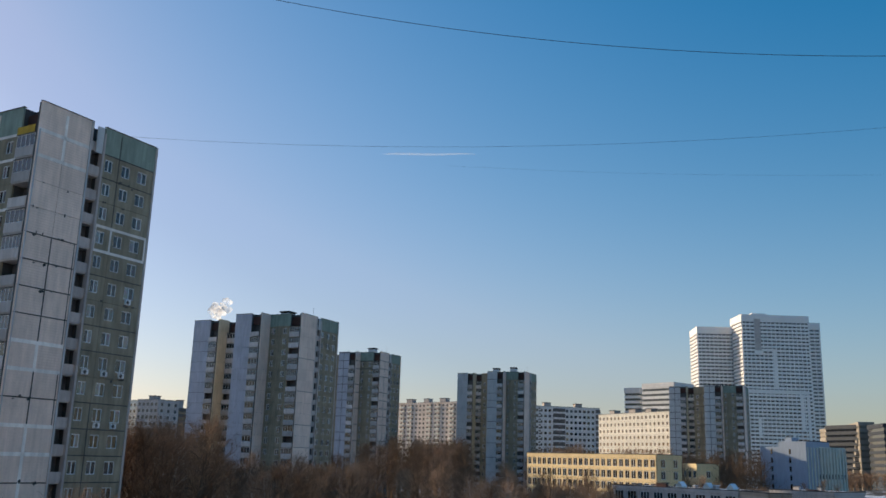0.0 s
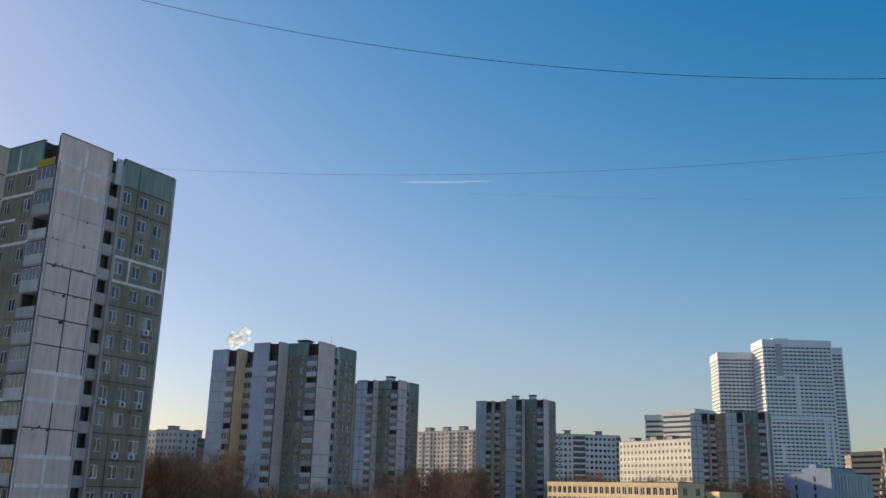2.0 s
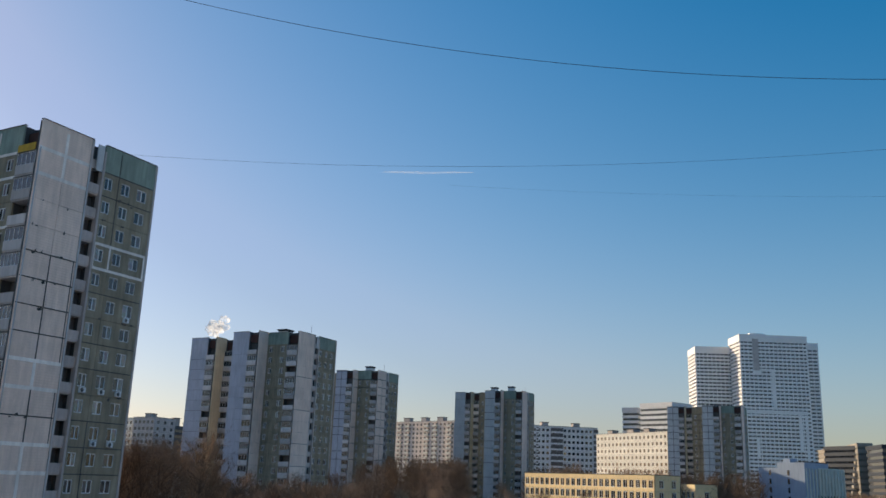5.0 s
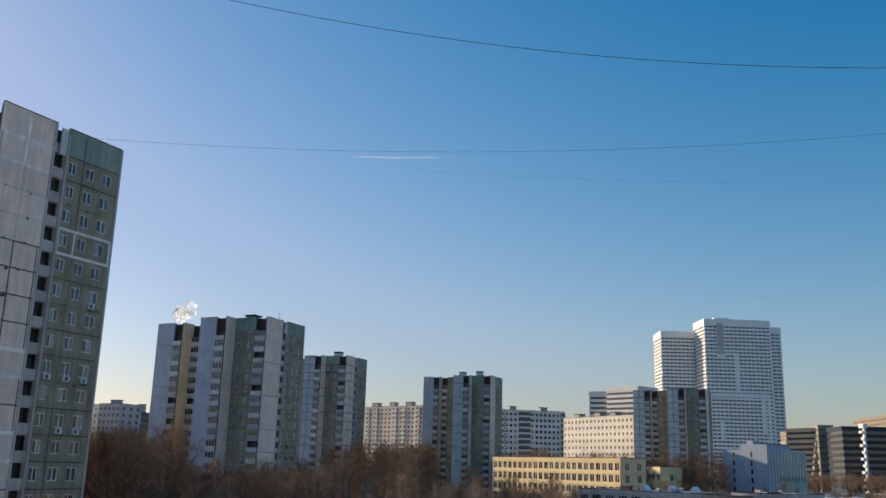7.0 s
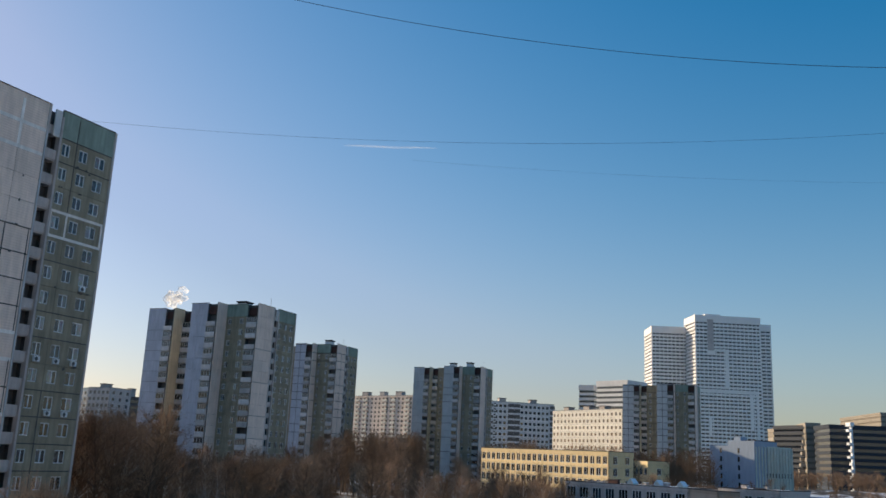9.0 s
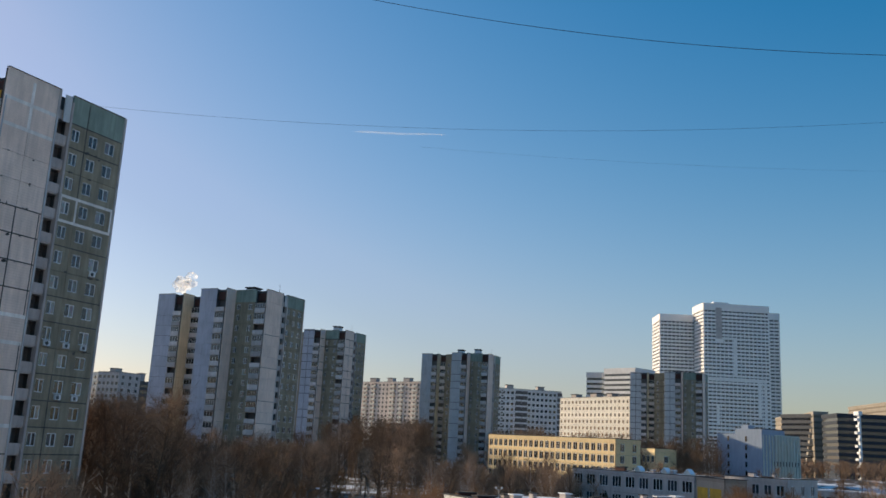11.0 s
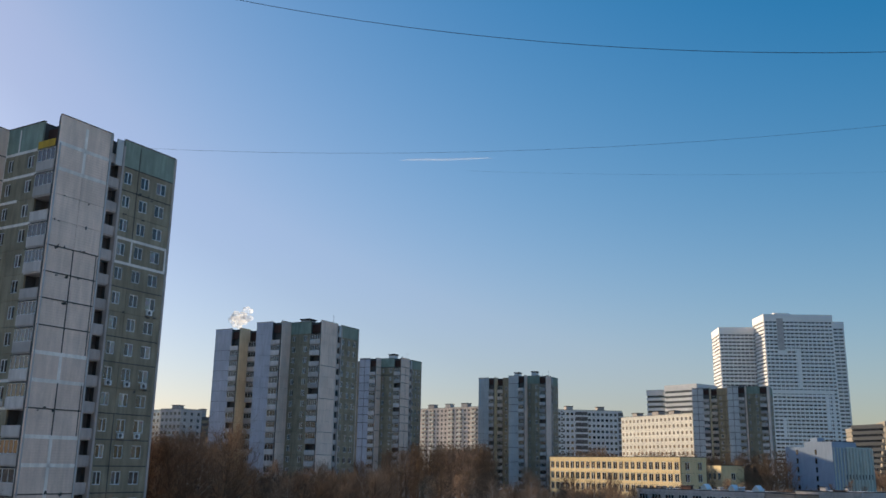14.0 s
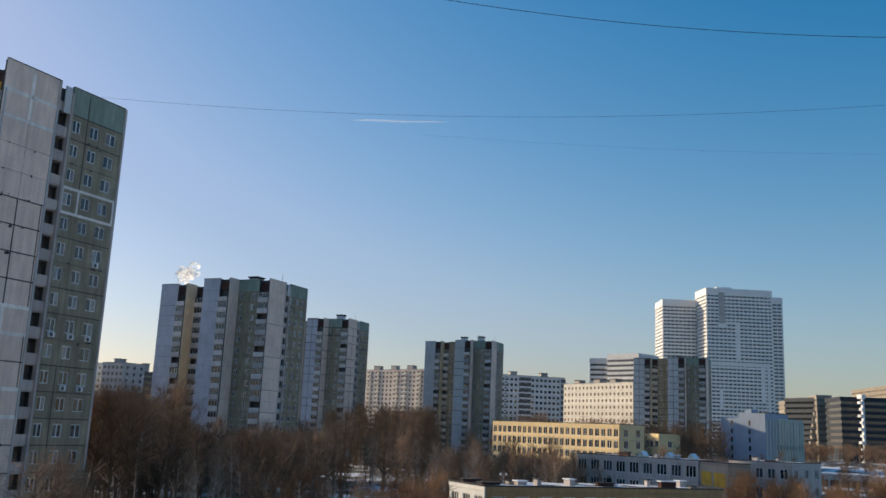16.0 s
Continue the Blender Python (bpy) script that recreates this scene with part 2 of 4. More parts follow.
ATTIC = BASE + STOREYS * STOREY
TOP = ATTIC + 3.25
# plan of the stepped tower: the steps of its front along x, and the depth of its wings along y
XA, XA1, XY, XG, XB, XB1, XL, XG1 = -28.75, -22.85, -19.75, -16.6, -9.2, -3.9, -0.65, 6.1
YA, YY, YB, YW, YS, YG, YR = 2.1, 5.8, -3.5, 6.4, 8.3, 8.5, 16.4
WHITE, GREEN, INNER, LEFT = Face((9.6, -0.6), (9.6, YW)), Face((9.45, YG), (9.45, YR)), Face((XL, 0), (XG1, 0)), Face((XL, YB - 0.4), (XL, 0))
BLANK_A, BLANK_B = Face((XA, YA), (XA1, YA)), Face((XB, YB), (XB1, YB))


def balcony(parent, f, s, z, w, style, back_mat):
    """Loggia of one storey: solid parapet, floor slab and, by style, glazing."""
    par = part("balcony", shared(("balcony", w), lambda: boxes((0.06, w - 0.06, -0.62, -0.5, 0.0, 1.02), (0.06, 0.16, -0.5, 0.0, 0.0, 1.0), (0.06, w - 0.06, -0.5, 1.2, -0.16, 0.0),
               (0.02, w - 0.02, -0.65, -0.47, 1.02, 1.08)), M_PARAPET), None, parent, m=f.at(s, z))
    if style:
        n = style
        part("glazing_frame", shared(("glazing_frame", w, n), lambda: sash(w - 0.16, 1.42, n, 0.06), M_FRAME), None, par, m=Matrix.Translation((0.08, -0.5, 1.09)))
        part("glazing", shared(("glazing", w), lambda: boxes((0.12, w - 0.12, -0.55, -0.53, 1.12, 2.48)), M_DARKPANE), None, par)
        part("canopy", shared(("canopy", w), lambda: boxes((0.04, w - 0.04, -0.7, 0.0, 2.52, 2.6)), M_CORE), None, par)


def panel_tower(m, label, blank=None, accent=None):
    b = thing("apartment_tower", m, label, "apartment building", "stepped panel towers")
    blank, accent = blank or M_BLUE, accent or M_YELLOW
    core = [(XA, YA), (XA1, YA), (XA1, YA + 1.3), (XY - 0.25, YA + 1.3), (XY - 0.25, YA - 0.4), (XY, YA - 0.4), (XY, YY), (XY + 0.15, YY), (XY + 0.15, YY + 1.3), (XG, YY + 1.3), (XG, YY),
            (XB, YY), (XB, YB), (XB1, YB), (XB1, YB + 1.3), (XL - 0.25, YB + 1.3), (XL - 0.25, YB - 0.4), (XL, YB - 0.4), (XL, 0), (XG1, 0), (XG1, 1.3), (9.35, 1.3), (9.35, -0.6), (9.6, -0.6),
            (9.6, YW), (8.3, YW), (8.3, YS), (9.45, YS), (9.45, YR), (XA, YR)]
    part("wall", prism(core, 0.0, TOP - 0.3), M_CORE, b, "dark concrete behind the panel joints")
    # faces: start, end, panel colour, attic colour, panel widths, windows (panel index, offset, width)
    faces = [
        (Face((XA, YA), (XA1, YA)), blank, blank, (2.95, 2.95), ()),
        (Face((XY, YA - 0.4), (XY, YY)), accent, accent, (4.1,), ()),
        (Face((XG, YY), (XB, YY)), M_GREEN, M_GREEN, (3.7, 3.7), ((0, 1.2, 1.3), (1, 1.2, 1.3))),
        (Face((XB, YY), (XB, YB)), blank, blank, (4.65, 4.65), ()),
        (Face((XB, YB), (XB1, YB)), blank, blank, (2.65, 2.65), ()),
        (LEFT, M_WHITE, M_WHITE, (3.9,), ()),
        (INNER, M_GREEN, M_TEAL, (2.9, 3.85), ((0, 0.85, 1.05), (1, 1.6, 1.2))),
        (WHITE, M_WHITE, M_WHITE, (3.5, 3.5), ()),
        (GREEN, M_GREEN, M_TEAL, (2.4, 5.5), ((0, 0.35, 1.15), (1, 0.5, 1.3), (1, 3.0, 1.5))),
    ]
    rnd = random.Random(5)
    for f, mat, attic_mat, widths, wins in faces:
        s = 0.0
        for i, w in enumerate(widths):
            holes = [(o, o + ww, 0.85, 2.3) for k, o, ww in wins if k == i]
            for st in range(STOREYS):
                z = BASE + st * STOREY
                if holes:
                    part("panel", shared(("panel", w, tuple(holes)), lambda: holed(w, STOREY, holes), mat), None, b, m=f.at(s, z))
                    for h in holes:
                        add_window(b, f.at(s + h[0], z + h[2], 0.06), h[1] - h[0], 1.45, 2, pane_mat=M_PANE)
                else:
                    part("panel", shared(("panel", w), lambda: boxes((0.02, w - 0.02, -0.22, 0, 0.02, STOREY - 0.02)), mat), None, b, m=f.at(s, z))
            part("attic_panel", shared(("attic_panel", w), lambda: boxes((0.02, w - 0.02, -0.22, 0, 0.02, TOP - ATTIC)), attic_mat), None, b, m=f.at(s, ATTIC))
            s += w
        part("roof_cap", boxes((-0.05, f.len + 0.05, -0.3, 0.1, 0, 0.08)), M_ROOF, b, m=f.at(0, TOP))
        part("plinth", boxes((0, f.len, -0.16, 0, 0, BASE - 0.02)), M_GREY, b, m=f.at(0, 0))
    # loggia columns, with dark attic recesses above them
    for p, q in (((XA1, YA), (XY - 0.25, YA)), ((XY + 0.15, YY), (XG, YY)), ((XB1, YB), (XL - 0.25, YB)), ((XG1, 0.0), (9.35, 0.0))):
        f = Face(p, q)
        for st in range(STOREYS):
            balcony(b, f, 0, BASE + st * STOREY, f.len, rnd.choice((0, 3, 4, 4, 5)), M_GREEN)
        # back wall coloured dark for shade that the shallow loggia doesn't cast
        part("loggia_wall", boxes((0.05, f.len - 0.05, 1.15, 1.28, BASE, ATTIC)), M_SHADEGREY, b, m=f.at(0, 0))
        part("attic_recess", boxes((0.02, f.len - 0.02, 0.5, 0.6, 0.3, 2.4)), M_BROWN, b, m=f.at(0, ATTIC))
    # stair balconies in the deep slot
    f = Face((9.5, YW), (9.5, YS))
    w = f.len
    for st in range(STOREYS):
        part("stair_balcony", shared(("stair_balcony", w), lambda: boxes((0.05, w - 0.02, -0.12, 0.0, 0.0, 1.12), (0.05, w - 0.02, 0.0, 1.15, -0.15, 0.0)), M_GREY), None, b, m=f.at(0, BASE + st * STOREY))
    # the slot's shade is in this wall's dark colour as well
    part("stair_wall", boxes((0.02, w - 0.02, 1.1, 1.18, BASE, ATTIC)), M_SHADEGREY, b, m=f.at(0, 0))
    part("stair_fin", boxes((w - 0.15, w + 0.12, -0.45, 0.3, 0, TOP - 0.9)), M_GREY, b, m=f.at(0, 0))
    part("stair_screen", boxes((w - 1.1, w - 0.2, -0.38, -0.2, ATTIC - 0.2, TOP - 0.3)), M_ASH, b, m=f.at(0, 0))
    part("stair_head", boxes((0.1, w - 0.2, -0.05, 1.0, 0, 1.1)), M_GREY, b, m=f.at(0, ATTIC))
    part("corner_strip", boxes((0, 0.3, -0.30, 0.0, 0, TOP)), M_GREY, b, m=Face((9.45, YR), (9.45, YR + 2)).at(0, 0))
    part("corner_strip", boxes((-0.2, 0.12, -0.30, 0.0, 0, TOP - 0.02)), M_GREY, b, m=Face((9.6, YW), (9.6, YW + 2)).at(0, 0))
    part("roof", prism(core, TOP - 0.3, TOP - 0.1), M_ROOF, b, "snow-free bitumen roof")
    return b


def plan(az, r, z=0.0):
    """Place on the plan by bearing and range; the whole plan is a little compressed along y."""
    return Vector((r * math.sin(radians(az)), r * math.cos(radians(az)) / 1.0271, z))


def tower_pose(tip_az, tip_r, turn, s, top):
    """Pose of a stepped tower whose blank wall's near edge stands at that bearing and range."""
    rot = Matrix.Rotation(radians(-turn), 4, "Z")
    o = Vector((tip_r * math.sin(radians(tip_az)), tip_r * math.cos(radians(tip_az)), 0)) - rot @ Vector((9.6 * s, -0.6 * s, 0))
    return Matrix.Translation(o) @ rot @ Matrix.Diagonal((s, s, top / TOP, 1))


near_tower = panel_tower(tower_pose(-25.85, 100.7, 29.3, 0.962, 50.6), "grey and green panel tower with stair balconies and patched joints")
blue = tagged(copy_thing(near_tower, Matrix.Identity(4)), "blue, ochre and green stepped panel tower behind bare trees")
blue.matrix_basis = tower_pose(-8.98, 236.0, 27.58, 1.021, 50.9)
seamed = tagged(copy_thing(near_tower, Matrix.Identity(4)), "grey-green stepped panel tower with dark panel joints")
seamed.matrix_basis = tower_pose(-3.81, 352.0, 27.57, 0.93, 55.2)
ashen = panel_tower(tower_pose(5.43, 365.0, 26.4, 0.805, 50.4), "ash-grey stepped panel tower beyond the yellow school", M_ASH, M_OLIVE)
shaded = tagged(copy_thing(ashen, Matrix.Identity(4)), "shaded grey stepped panel tower in front of white high-rises")
shaded.matrix_basis = tower_pose(18.7, 430.0, 27.75, 0.883, 51.6)


def joint(k):
    """Height of the k-th joint below the attic."""
    return ATTIC - k * STOREY


def seams(tower, face, ks, mid, t=0.09):
    """Dark sealed joints of one blank wall: level ones at the storeys ks, and upright ones at the lengths mid."""
    bs = [(0.0, face.len, -0.25, -0.223, joint(k) - t, joint(k) + t) for k in ks]
    bs += [(x - t, x + t, -0.258, -0.252, joint(max(ks)), joint(min(ks))) for x in mid]
    tagged(part("joint_seal", boxes(*bs), M_SEAL, tower, m=face.at(0, 0)), kind="stuff")


seams(seamed, BLANK_B, (-1, 0, 1, 2, 3, 4, 5, 6, 7, 9, 10, 12), (2.65,))
seams(seamed, LEFT, (0, 1, 3, 4, 6, 8, 10), ())
seams(seamed, WHITE, (0, 1, 2, 4, 5, 6, 7, 8, 10), (3.5,))
seams(seamed, INNER, (0, 1), (), 0.14)
seams(shaded, BLANK_A, tuple(range(-1, 15)), (2.95,), 0.11)
seams(shaded, BLANK_B, tuple(range(-1, 15)), (2.65,), 0.11)
seams(shaded, LEFT, tuple(range(-1, 15)), ())
seams(shaded, Face((XG, YY), (XB, YY)), tuple(range(0, 15)), (3.7,))
seams(ashen, BLANK_B, (0, 2, 3, 4, 6, 7, 9, 11), ())
seams(blue, WHITE, (3, 6, 9, 11), (), 0.06)
seams(blue, BLANK_A, tuple(range(1, 15)), (), 0.03)
for far, spots in ((blue, ((-4.6, 9.0, 2.8),)), (seamed, ((-14.0, 9.0, 1.4), (-2.6, 9.0, 2.8))), (ashen, ((-11.5, 9.0, 2.6), (-2.0, 9.0, 2.8))), (shaded, ((-6.0, 10.0, 1.6),))):
    for u0, v0, h in spots:
        house = part("lift_house", boxes((u0, u0 + 2.9, v0, v0 + 3, 0, h - 0.6)), M_FRAME, far, m=Matrix.Translation((0, 0, TOP - 0.1)))
        part("lift_house_roof", boxes((u0 - 0.25, u0 + 3.15, v0 - 0.25, v0 + 3.25, h - 0.3, h), (u0 + 0.1, u0 + 0.4, v0, v0 + 3, h - 0.6, h - 0.3), (u0 + 2.5, u0 + 2.8, v0, v0 + 3, h - 0.6, h - 0.3)), M_ROOF, house)
    for u0, v0, h in ((8.6, 6.0, 2.6), (4.0, 9.5, 1.9)):
        part("mast", boxes((u0, u0 + 0.07, v0, v0 + 0.07, 0, h)), M_METAL, far, m=Matrix.Translation((0, 0, TOP - 0.1)))


# ---------------------------------------------------------------- plain slab blocks
def block(name, p, q, depth, top, storeys, bays, mat, label, category, ww=1.5, wh=1.5, base=0.8, parapet=0.8, leaves=2, roofs=(), pane=None, left=False, far=False, roof=None, frames=True, group="", left_mat=None):
    """A block whose front runs from p to q in plan: a wall strip for each storey with its openings, and a window for each bay."""
    f = Face(p, q)
    b = thing(name, f.at(0, 0), label, category, group)
    L = f.len
    part("wall", boxes((0.0, L, 0.0, depth, 0.0, top - 0.2)), M_CORE, b)
    h = (top - base - parapet) / storeys
    faces = [(Face((0, 0), (L, 0)), bays), (Face((L, 0), (L, depth)), max(1, int(depth / (L / bays) / 1.6)))]
    if left:
        faces.append((Face((0, depth), (0, 0)), left))
    else:
        part("side_wall", boxes((-0.2, 0.0, 0, depth, 0, top)), mat, b)
    loose = bmesh.new()
    for face, n in faces:
        mat = left_mat if left_mat and face.turn < -0.5 else mat
        w = face.len / n
        row = [(i * w + (w - ww) / 2, i * w + (w + ww) / 2, h * 0.28, h * 0.28 + wh) for i in range(n)]
        for k in range(storeys):
            z = base + k * h
            part("wall_strip", shared(("wall_strip", face.len, h, n, ww, wh), lambda: holed(face.len, h, row), mat), None, b, m=face.at(0, z))
            for x0, x1, z0, z1 in row:
                m = face.at(x0, z + z0, 0.06)
                if far:
                    c = [m @ Vector(v) for v in ((0, -0.03, 0), (ww, -0.03, 0), (ww, -0.03, wh), (0, -0.03, wh))]
                    loose.faces.new([loose.verts.new(v) for v in c])
                    continue
                pm = shared(("pane", ww, wh), lambda: boxes((0.03, ww - 0.03, -0.035, -0.02, 0.03, wh - 0.03)), pane or M_DARKPANE)
                if frames:
                    win = part("window", shared(("window", ww, wh, leaves), lambda: sash(ww, wh, leaves), M_FRAME), None, b, m=m)
                    part("pane", pm, None, win)
                else:
                    part("window", pm, None, b, m=m)
        part("parapet", boxes((-0.1, face.len + 0.1, -0.3, 0, 0, parapet)), mat, b, m=face.at(0, top - parapet))
        part("plinth", boxes((0, face.len, -0.16, 0, 0, base - 0.02)), M_GREY, b, m=face.at(0, 0))
        part("parapet_cap", boxes((-0.15, face.len + 0.15, -0.4, 0.05, 0, 0.14)), M_ROOF, b, m=face.at(0, top + 0.003))
    if far:
        tagged(part("windows", loose, pane or M_DARKPANE, b), kind="stuff")
    else:
        loose.free()
    part("roof", boxes((0.0, L - 0.02, 0.02, depth, top - 0.2, top - 0.06)), roof or M_ROOF, b)
    for x, y, sx, sy, sz in roofs:
        r = part("roof_house", boxes((x, x + sx, y, y + sy, top - 0.1, top + sz)), M_GREY, b)
        part("roof_house_cap", boxes((x - 0.3, x + sx + 0.3, y - 0.3, y + sy + 0.3, top + sz, top + sz + 0.25)), roof or M_ROOF, r)
    return b


def xy(az, r):
    v = plan(az, r)
    return v.x, v.y


slab = block("apartment_slab", xy(5.4, 540), xy(9.84, 553), 14, 47.0, 14, 17, M_SLAB, "pale blue-grey panel slab with small square windows", "apartment building", 1.6, 1.5,
      roofs=((12, 4, 4, 4, 2.2), (31, 4, 4, 4, 2.2)), frames=False)
# flat strips on the wall face, their dark colour standing for recess shade
for x0, x1, name in ((16.4, 20.0, "loggia_stack"), (20.2, 23.6, "loggia_stack"), (42.0, 44.9, "loggia_stack"), (7.6, 8.8, "stair_window_stack")):
    st = part(name, boxes((x0, x1, -0.32, -0.224, 1.0, 46.0)), M_SHADEGREY, slab, "flat dark strip coloured as shaded openings")
    if x1 - x0 > 2:
        part("parapet", boxes(*[(x0, x1, -0.9, -0.33, 0.9 + k * 3.243, 1.9 + k * 3.243) for k in range(14)]), M_SLAB, st)
    else:
        part("spandrel", boxes(*[(x0 - 0.1, x1 + 0.1, -0.36, -0.33, 0.9 + k * 1.62, 1.6 + k * 1.62) for k in range(28)]), M_SLAB, st)
block("apartment_slab", xy(9.82, 500), xy(14.0, 456), 14, 40.5, 12, 18, M_CREAM, "sunlit cream panel slab with rows of small windows", "apartment building", 1.5, 1.5, pane=M_DARKPANE,
      roofs=((4, 4, 4, 4, 2.0), (20, 4, 5, 4, 2.2), (33, 4, 4, 4, 2.0)), frames=False)
block("apartment_slab", xy(-3.0, 700), xy(2.2, 640), 14, 55, 17, 22, M_PINK, "far sunlit pale pink panel block", "apartment building", 1.8, 1.6,
      roofs=((14, 4, 6, 4, 3), (32, 4, 5, 4, 3), (48, 4, 6, 4, 3)), far=True)
PINK = Face(xy(-3.0, 700), xy(2.2, 640))
pink = [o for o in scene.objects if o.get("label") == "far sunlit pale pink panel block"][0]
for x in (12.0, 20.5, 40.0, 48.5, 62.0, 70.0):
    if x < PINK.len - 5:
        for k in range(17):
            part("balcony", shared(("pinkbalcony", 1), lambda: boxes((0, 4.2, -1.3, -0.24, 0, 1.15), (0, 4.2, -1.3, -0.24, 2.85, 3.0)), M_CREAM), None, pink, m=Matrix.Translation((x, 0, 1.0 + k * 3.14)))
block("apartment_slab", xy(-19.5, 520), xy(-17.95, 500), 14, 39.6, 12, 8, M_CREAM, "far cream apartment block behind the wood", "apartment building", 1.7, 1.5, far=True)
block("apartment_slab", xy(-17.9, 490), xy(-16.75, 480), 14, 39.5, 12, 5, M_GREY, "far grey apartment block behind the wood", "apartment building", 1.7, 1.5, far=True, roofs=((3, 4, 4, 4, 2),))
block("apartment_slab", xy(-16.8, 520), xy(-14.2, 530), 14, 37.6, 11, 14, M_SHADEGREY, "far grey apartment slab behind the wood", "apartment building", 1.7, 1.5, far=True, roofs=((13, 4, 3, 4, 4.5),))
block("school_building", xy(5.55, 300), xy(13.17, 258), 9.5, 17.4, 5, 23, M_SCHOOL, "yellow long school with rows of paired windows", "school", 1.65, 2.05, 0.8, 1.1)
block("school_annex", xy(14.72, 306), xy(15.5, 299), 7.4, 15.6, 3, 3, M_SCHOOL, "yellow low school annex with a flat roof", "school", 1.5, 2.0, 2.0, 1.2)
GREY_P, GREY_Q = xy(10.64, 214), xy(17.75, 196)
grey_school = block("grey_school", GREY_P, GREY_Q, 14, 10.0, 2, 9, M_GREYSCHOOL, "grey plaster two-storey school with white window frames", "school", 2.3, 2.3, 1.9, 0.6, leaves=3, left=3)
grey_wing = block("grey_school_wing", xy(19.5, 204), xy(22.8, 198), 14, 10.4, 2, 5, M_GREYSCHOOL, "grey school wing with dark windows", "school", 1.6, 2.0, 2.5, 0.6, leaves=2)
kinder = block("kindergarten", (9.7, 103.8), (41.3, 117.3), 9, 7.9, 2, 11, M_BRICK, "tan brick kindergarten with a snowy flat roof", "kindergarten", 1.8, 1.9, 0.5, 0.5, leaves=3, left=3, left_mat=M_FRAME)


# camera's own house, never in view; added for warm bounced light and reflections
block("apartment_slab", (70, -1.6), (-26, -1.6), 12, 50, 17, 30, M_SLAB, "pale panel apartment block facing the wood, unseen behind the camera", "apartment building", 1.6, 1.5, far=True)


def band_block(name, p, q, depth, top, storeys, mat, label, category, ratio=0.55, pitch=3.4, crown=5.5, group="", pane=None, piers=True):
    """A tall block of dark glass, or of the pane colour given, behind floor bands and upright piers."""
    f = Face(p, q)
    b = thing(name, f.at(0, 0), label, category, group)
    L = f.len
    # glass, except on terrace blocks, where a darker sandy colour stands for shade
    part("glass_core", boxes((0.3, L - 0.3, 0.3, depth - 0.3, 0, top - crown * 0.8)), pane or M_DARKPANE, b, "dark window glass or painted loggia shade behind the bands")
    h = (top - crown - 0.5) / storeys
    for k in range(storeys + 1):
        part("floor_band", shared(("floor_band", L, depth, h, ratio), lambda: boxes((0, L, 0, depth, 0, h * ratio)), mat), None, b, m=Matrix.Translation((0, 0, k * h)))
    if piers:
        for face in (Face((0, 0), (L, 0)), Face((0, depth), (0, 0)), Face((L, 0), (L, depth))):
            n = max(2, int(face.len / pitch))
            for i in range(n + 1):
                part("pier", shared(("pier", top, pitch), lambda: boxes((-pitch * 0.09, pitch * 0.09, -0.05, 0.4, 0, top - crown * 0.9)), mat), None, b, m=face.at(min(max(i * face.len / n, 0.7), face.len - 0.7), 0))
    part("crown", boxes((-0.1, L + 0.1, -0.1, depth + 0.1, top - crown, top)), mat, b)
    return b


band_block("high_rise", xy(15.75, 815), xy(17.9, 822), 30, 134, 42, M_TOWER, "white slender high-rise with dark window bands", "high-rise", group="white high-rises")
broad = band_block("high_rise", xy(18.34, 798), xy(22.1, 818), 28, 141.5, 44, M_TOWER, "broad white high-rise with dark window bands", "high-rise", group="white high-rises")
for x0, x1, z0, z1 in ((25.4, 27.8, 80, 113), (16.0, 25.4, 111, 113), (9.8, 17.0, 108.5, 111.5), (0, 53, 76.2, 79.2), (46.2, 48.6, 47, 76), (10.5, 12.8, 40, 57), (51.0, 53.4, 14, 76), (38.0, 40.2, 14, 44)):
    part("facade_strip", boxes((x0, x1, -0.35, -0.06, z0, z1)), M_TOWER, broad)
part("facade_slot", boxes((10.5, 15.8, -0.2, -0.07, 111.6, 138)), M_GREY, broad, "grey recessed service strip")
wing = band_block("high_rise_wing", xy(22.05, 838), xy(22.68, 841), 24, 139, 43, M_TOWER, "narrow white high-rise wing in shade", "high-rise", group="white high-rises")
part("roof_plant", boxes((11, 24, 6, 16, 0, 2.2)), M_TOWER, broad, m=Matrix.Translation((0, 0, 141.5)))
band_block("grey_block", xy(11.36, 600), xy(12.3, 596), 20, 63, 19, M_SLAB, "grey apartment block with long window bands", "apartment building", 0.55, 5.0, 3.0, piers=False)
band_block("grey_block", xy(12.42, 585), xy(14.3, 570), 20, 64.5, 20, M_SLAB, "grey apartment block with long window bands", "apartment building", 0.55, 5.0, 3.0, piers=False)
# telephone exchange: two stepped blue volumes and a ribbed pale wing
EXF = Face((113.5, 320.7), (123.9, 305.9))
EL = EXF.len
ex = thing("telephone_exchange", EXF.at(0, 0), "pale blue plastered exchange building with ribbed wing", "office building")
part("low_wing", boxes((0, EL * 0.42, 0.4, 14, 0, 22.4)), M_ATC, ex)
part("main_block", boxes((EL * 0.42, EL, 0, 14, 0, 24.2)), M_ATC, ex)
part("stair_house", boxes((EL * 0.45, EL * 0.6, 3, 7, 24.2, 25.6)), M_ATC, ex)
for x in (EL * 0.25, EL * 0.66):
    for k in range(7):
        part("window", shared(("slit", 0.7), lambda: boxes((-0.35, 0.35, -0.06, 0.0, 0, 1.7)), M_DARKPANE), None, ex, m=Matrix.Translation((x, -0.01 if x > EL * 0.4 else 0.39, 2.5 + k * 2.9)))
RW = Face((EL - 0.3, 0.3), (EL + 0.6, 22.3))
part("ribbed_wing", boxes((0, RW.len, 0, 10, 0, 22.6)), M_RIBBED, ex, m=RW.at(0, 0))
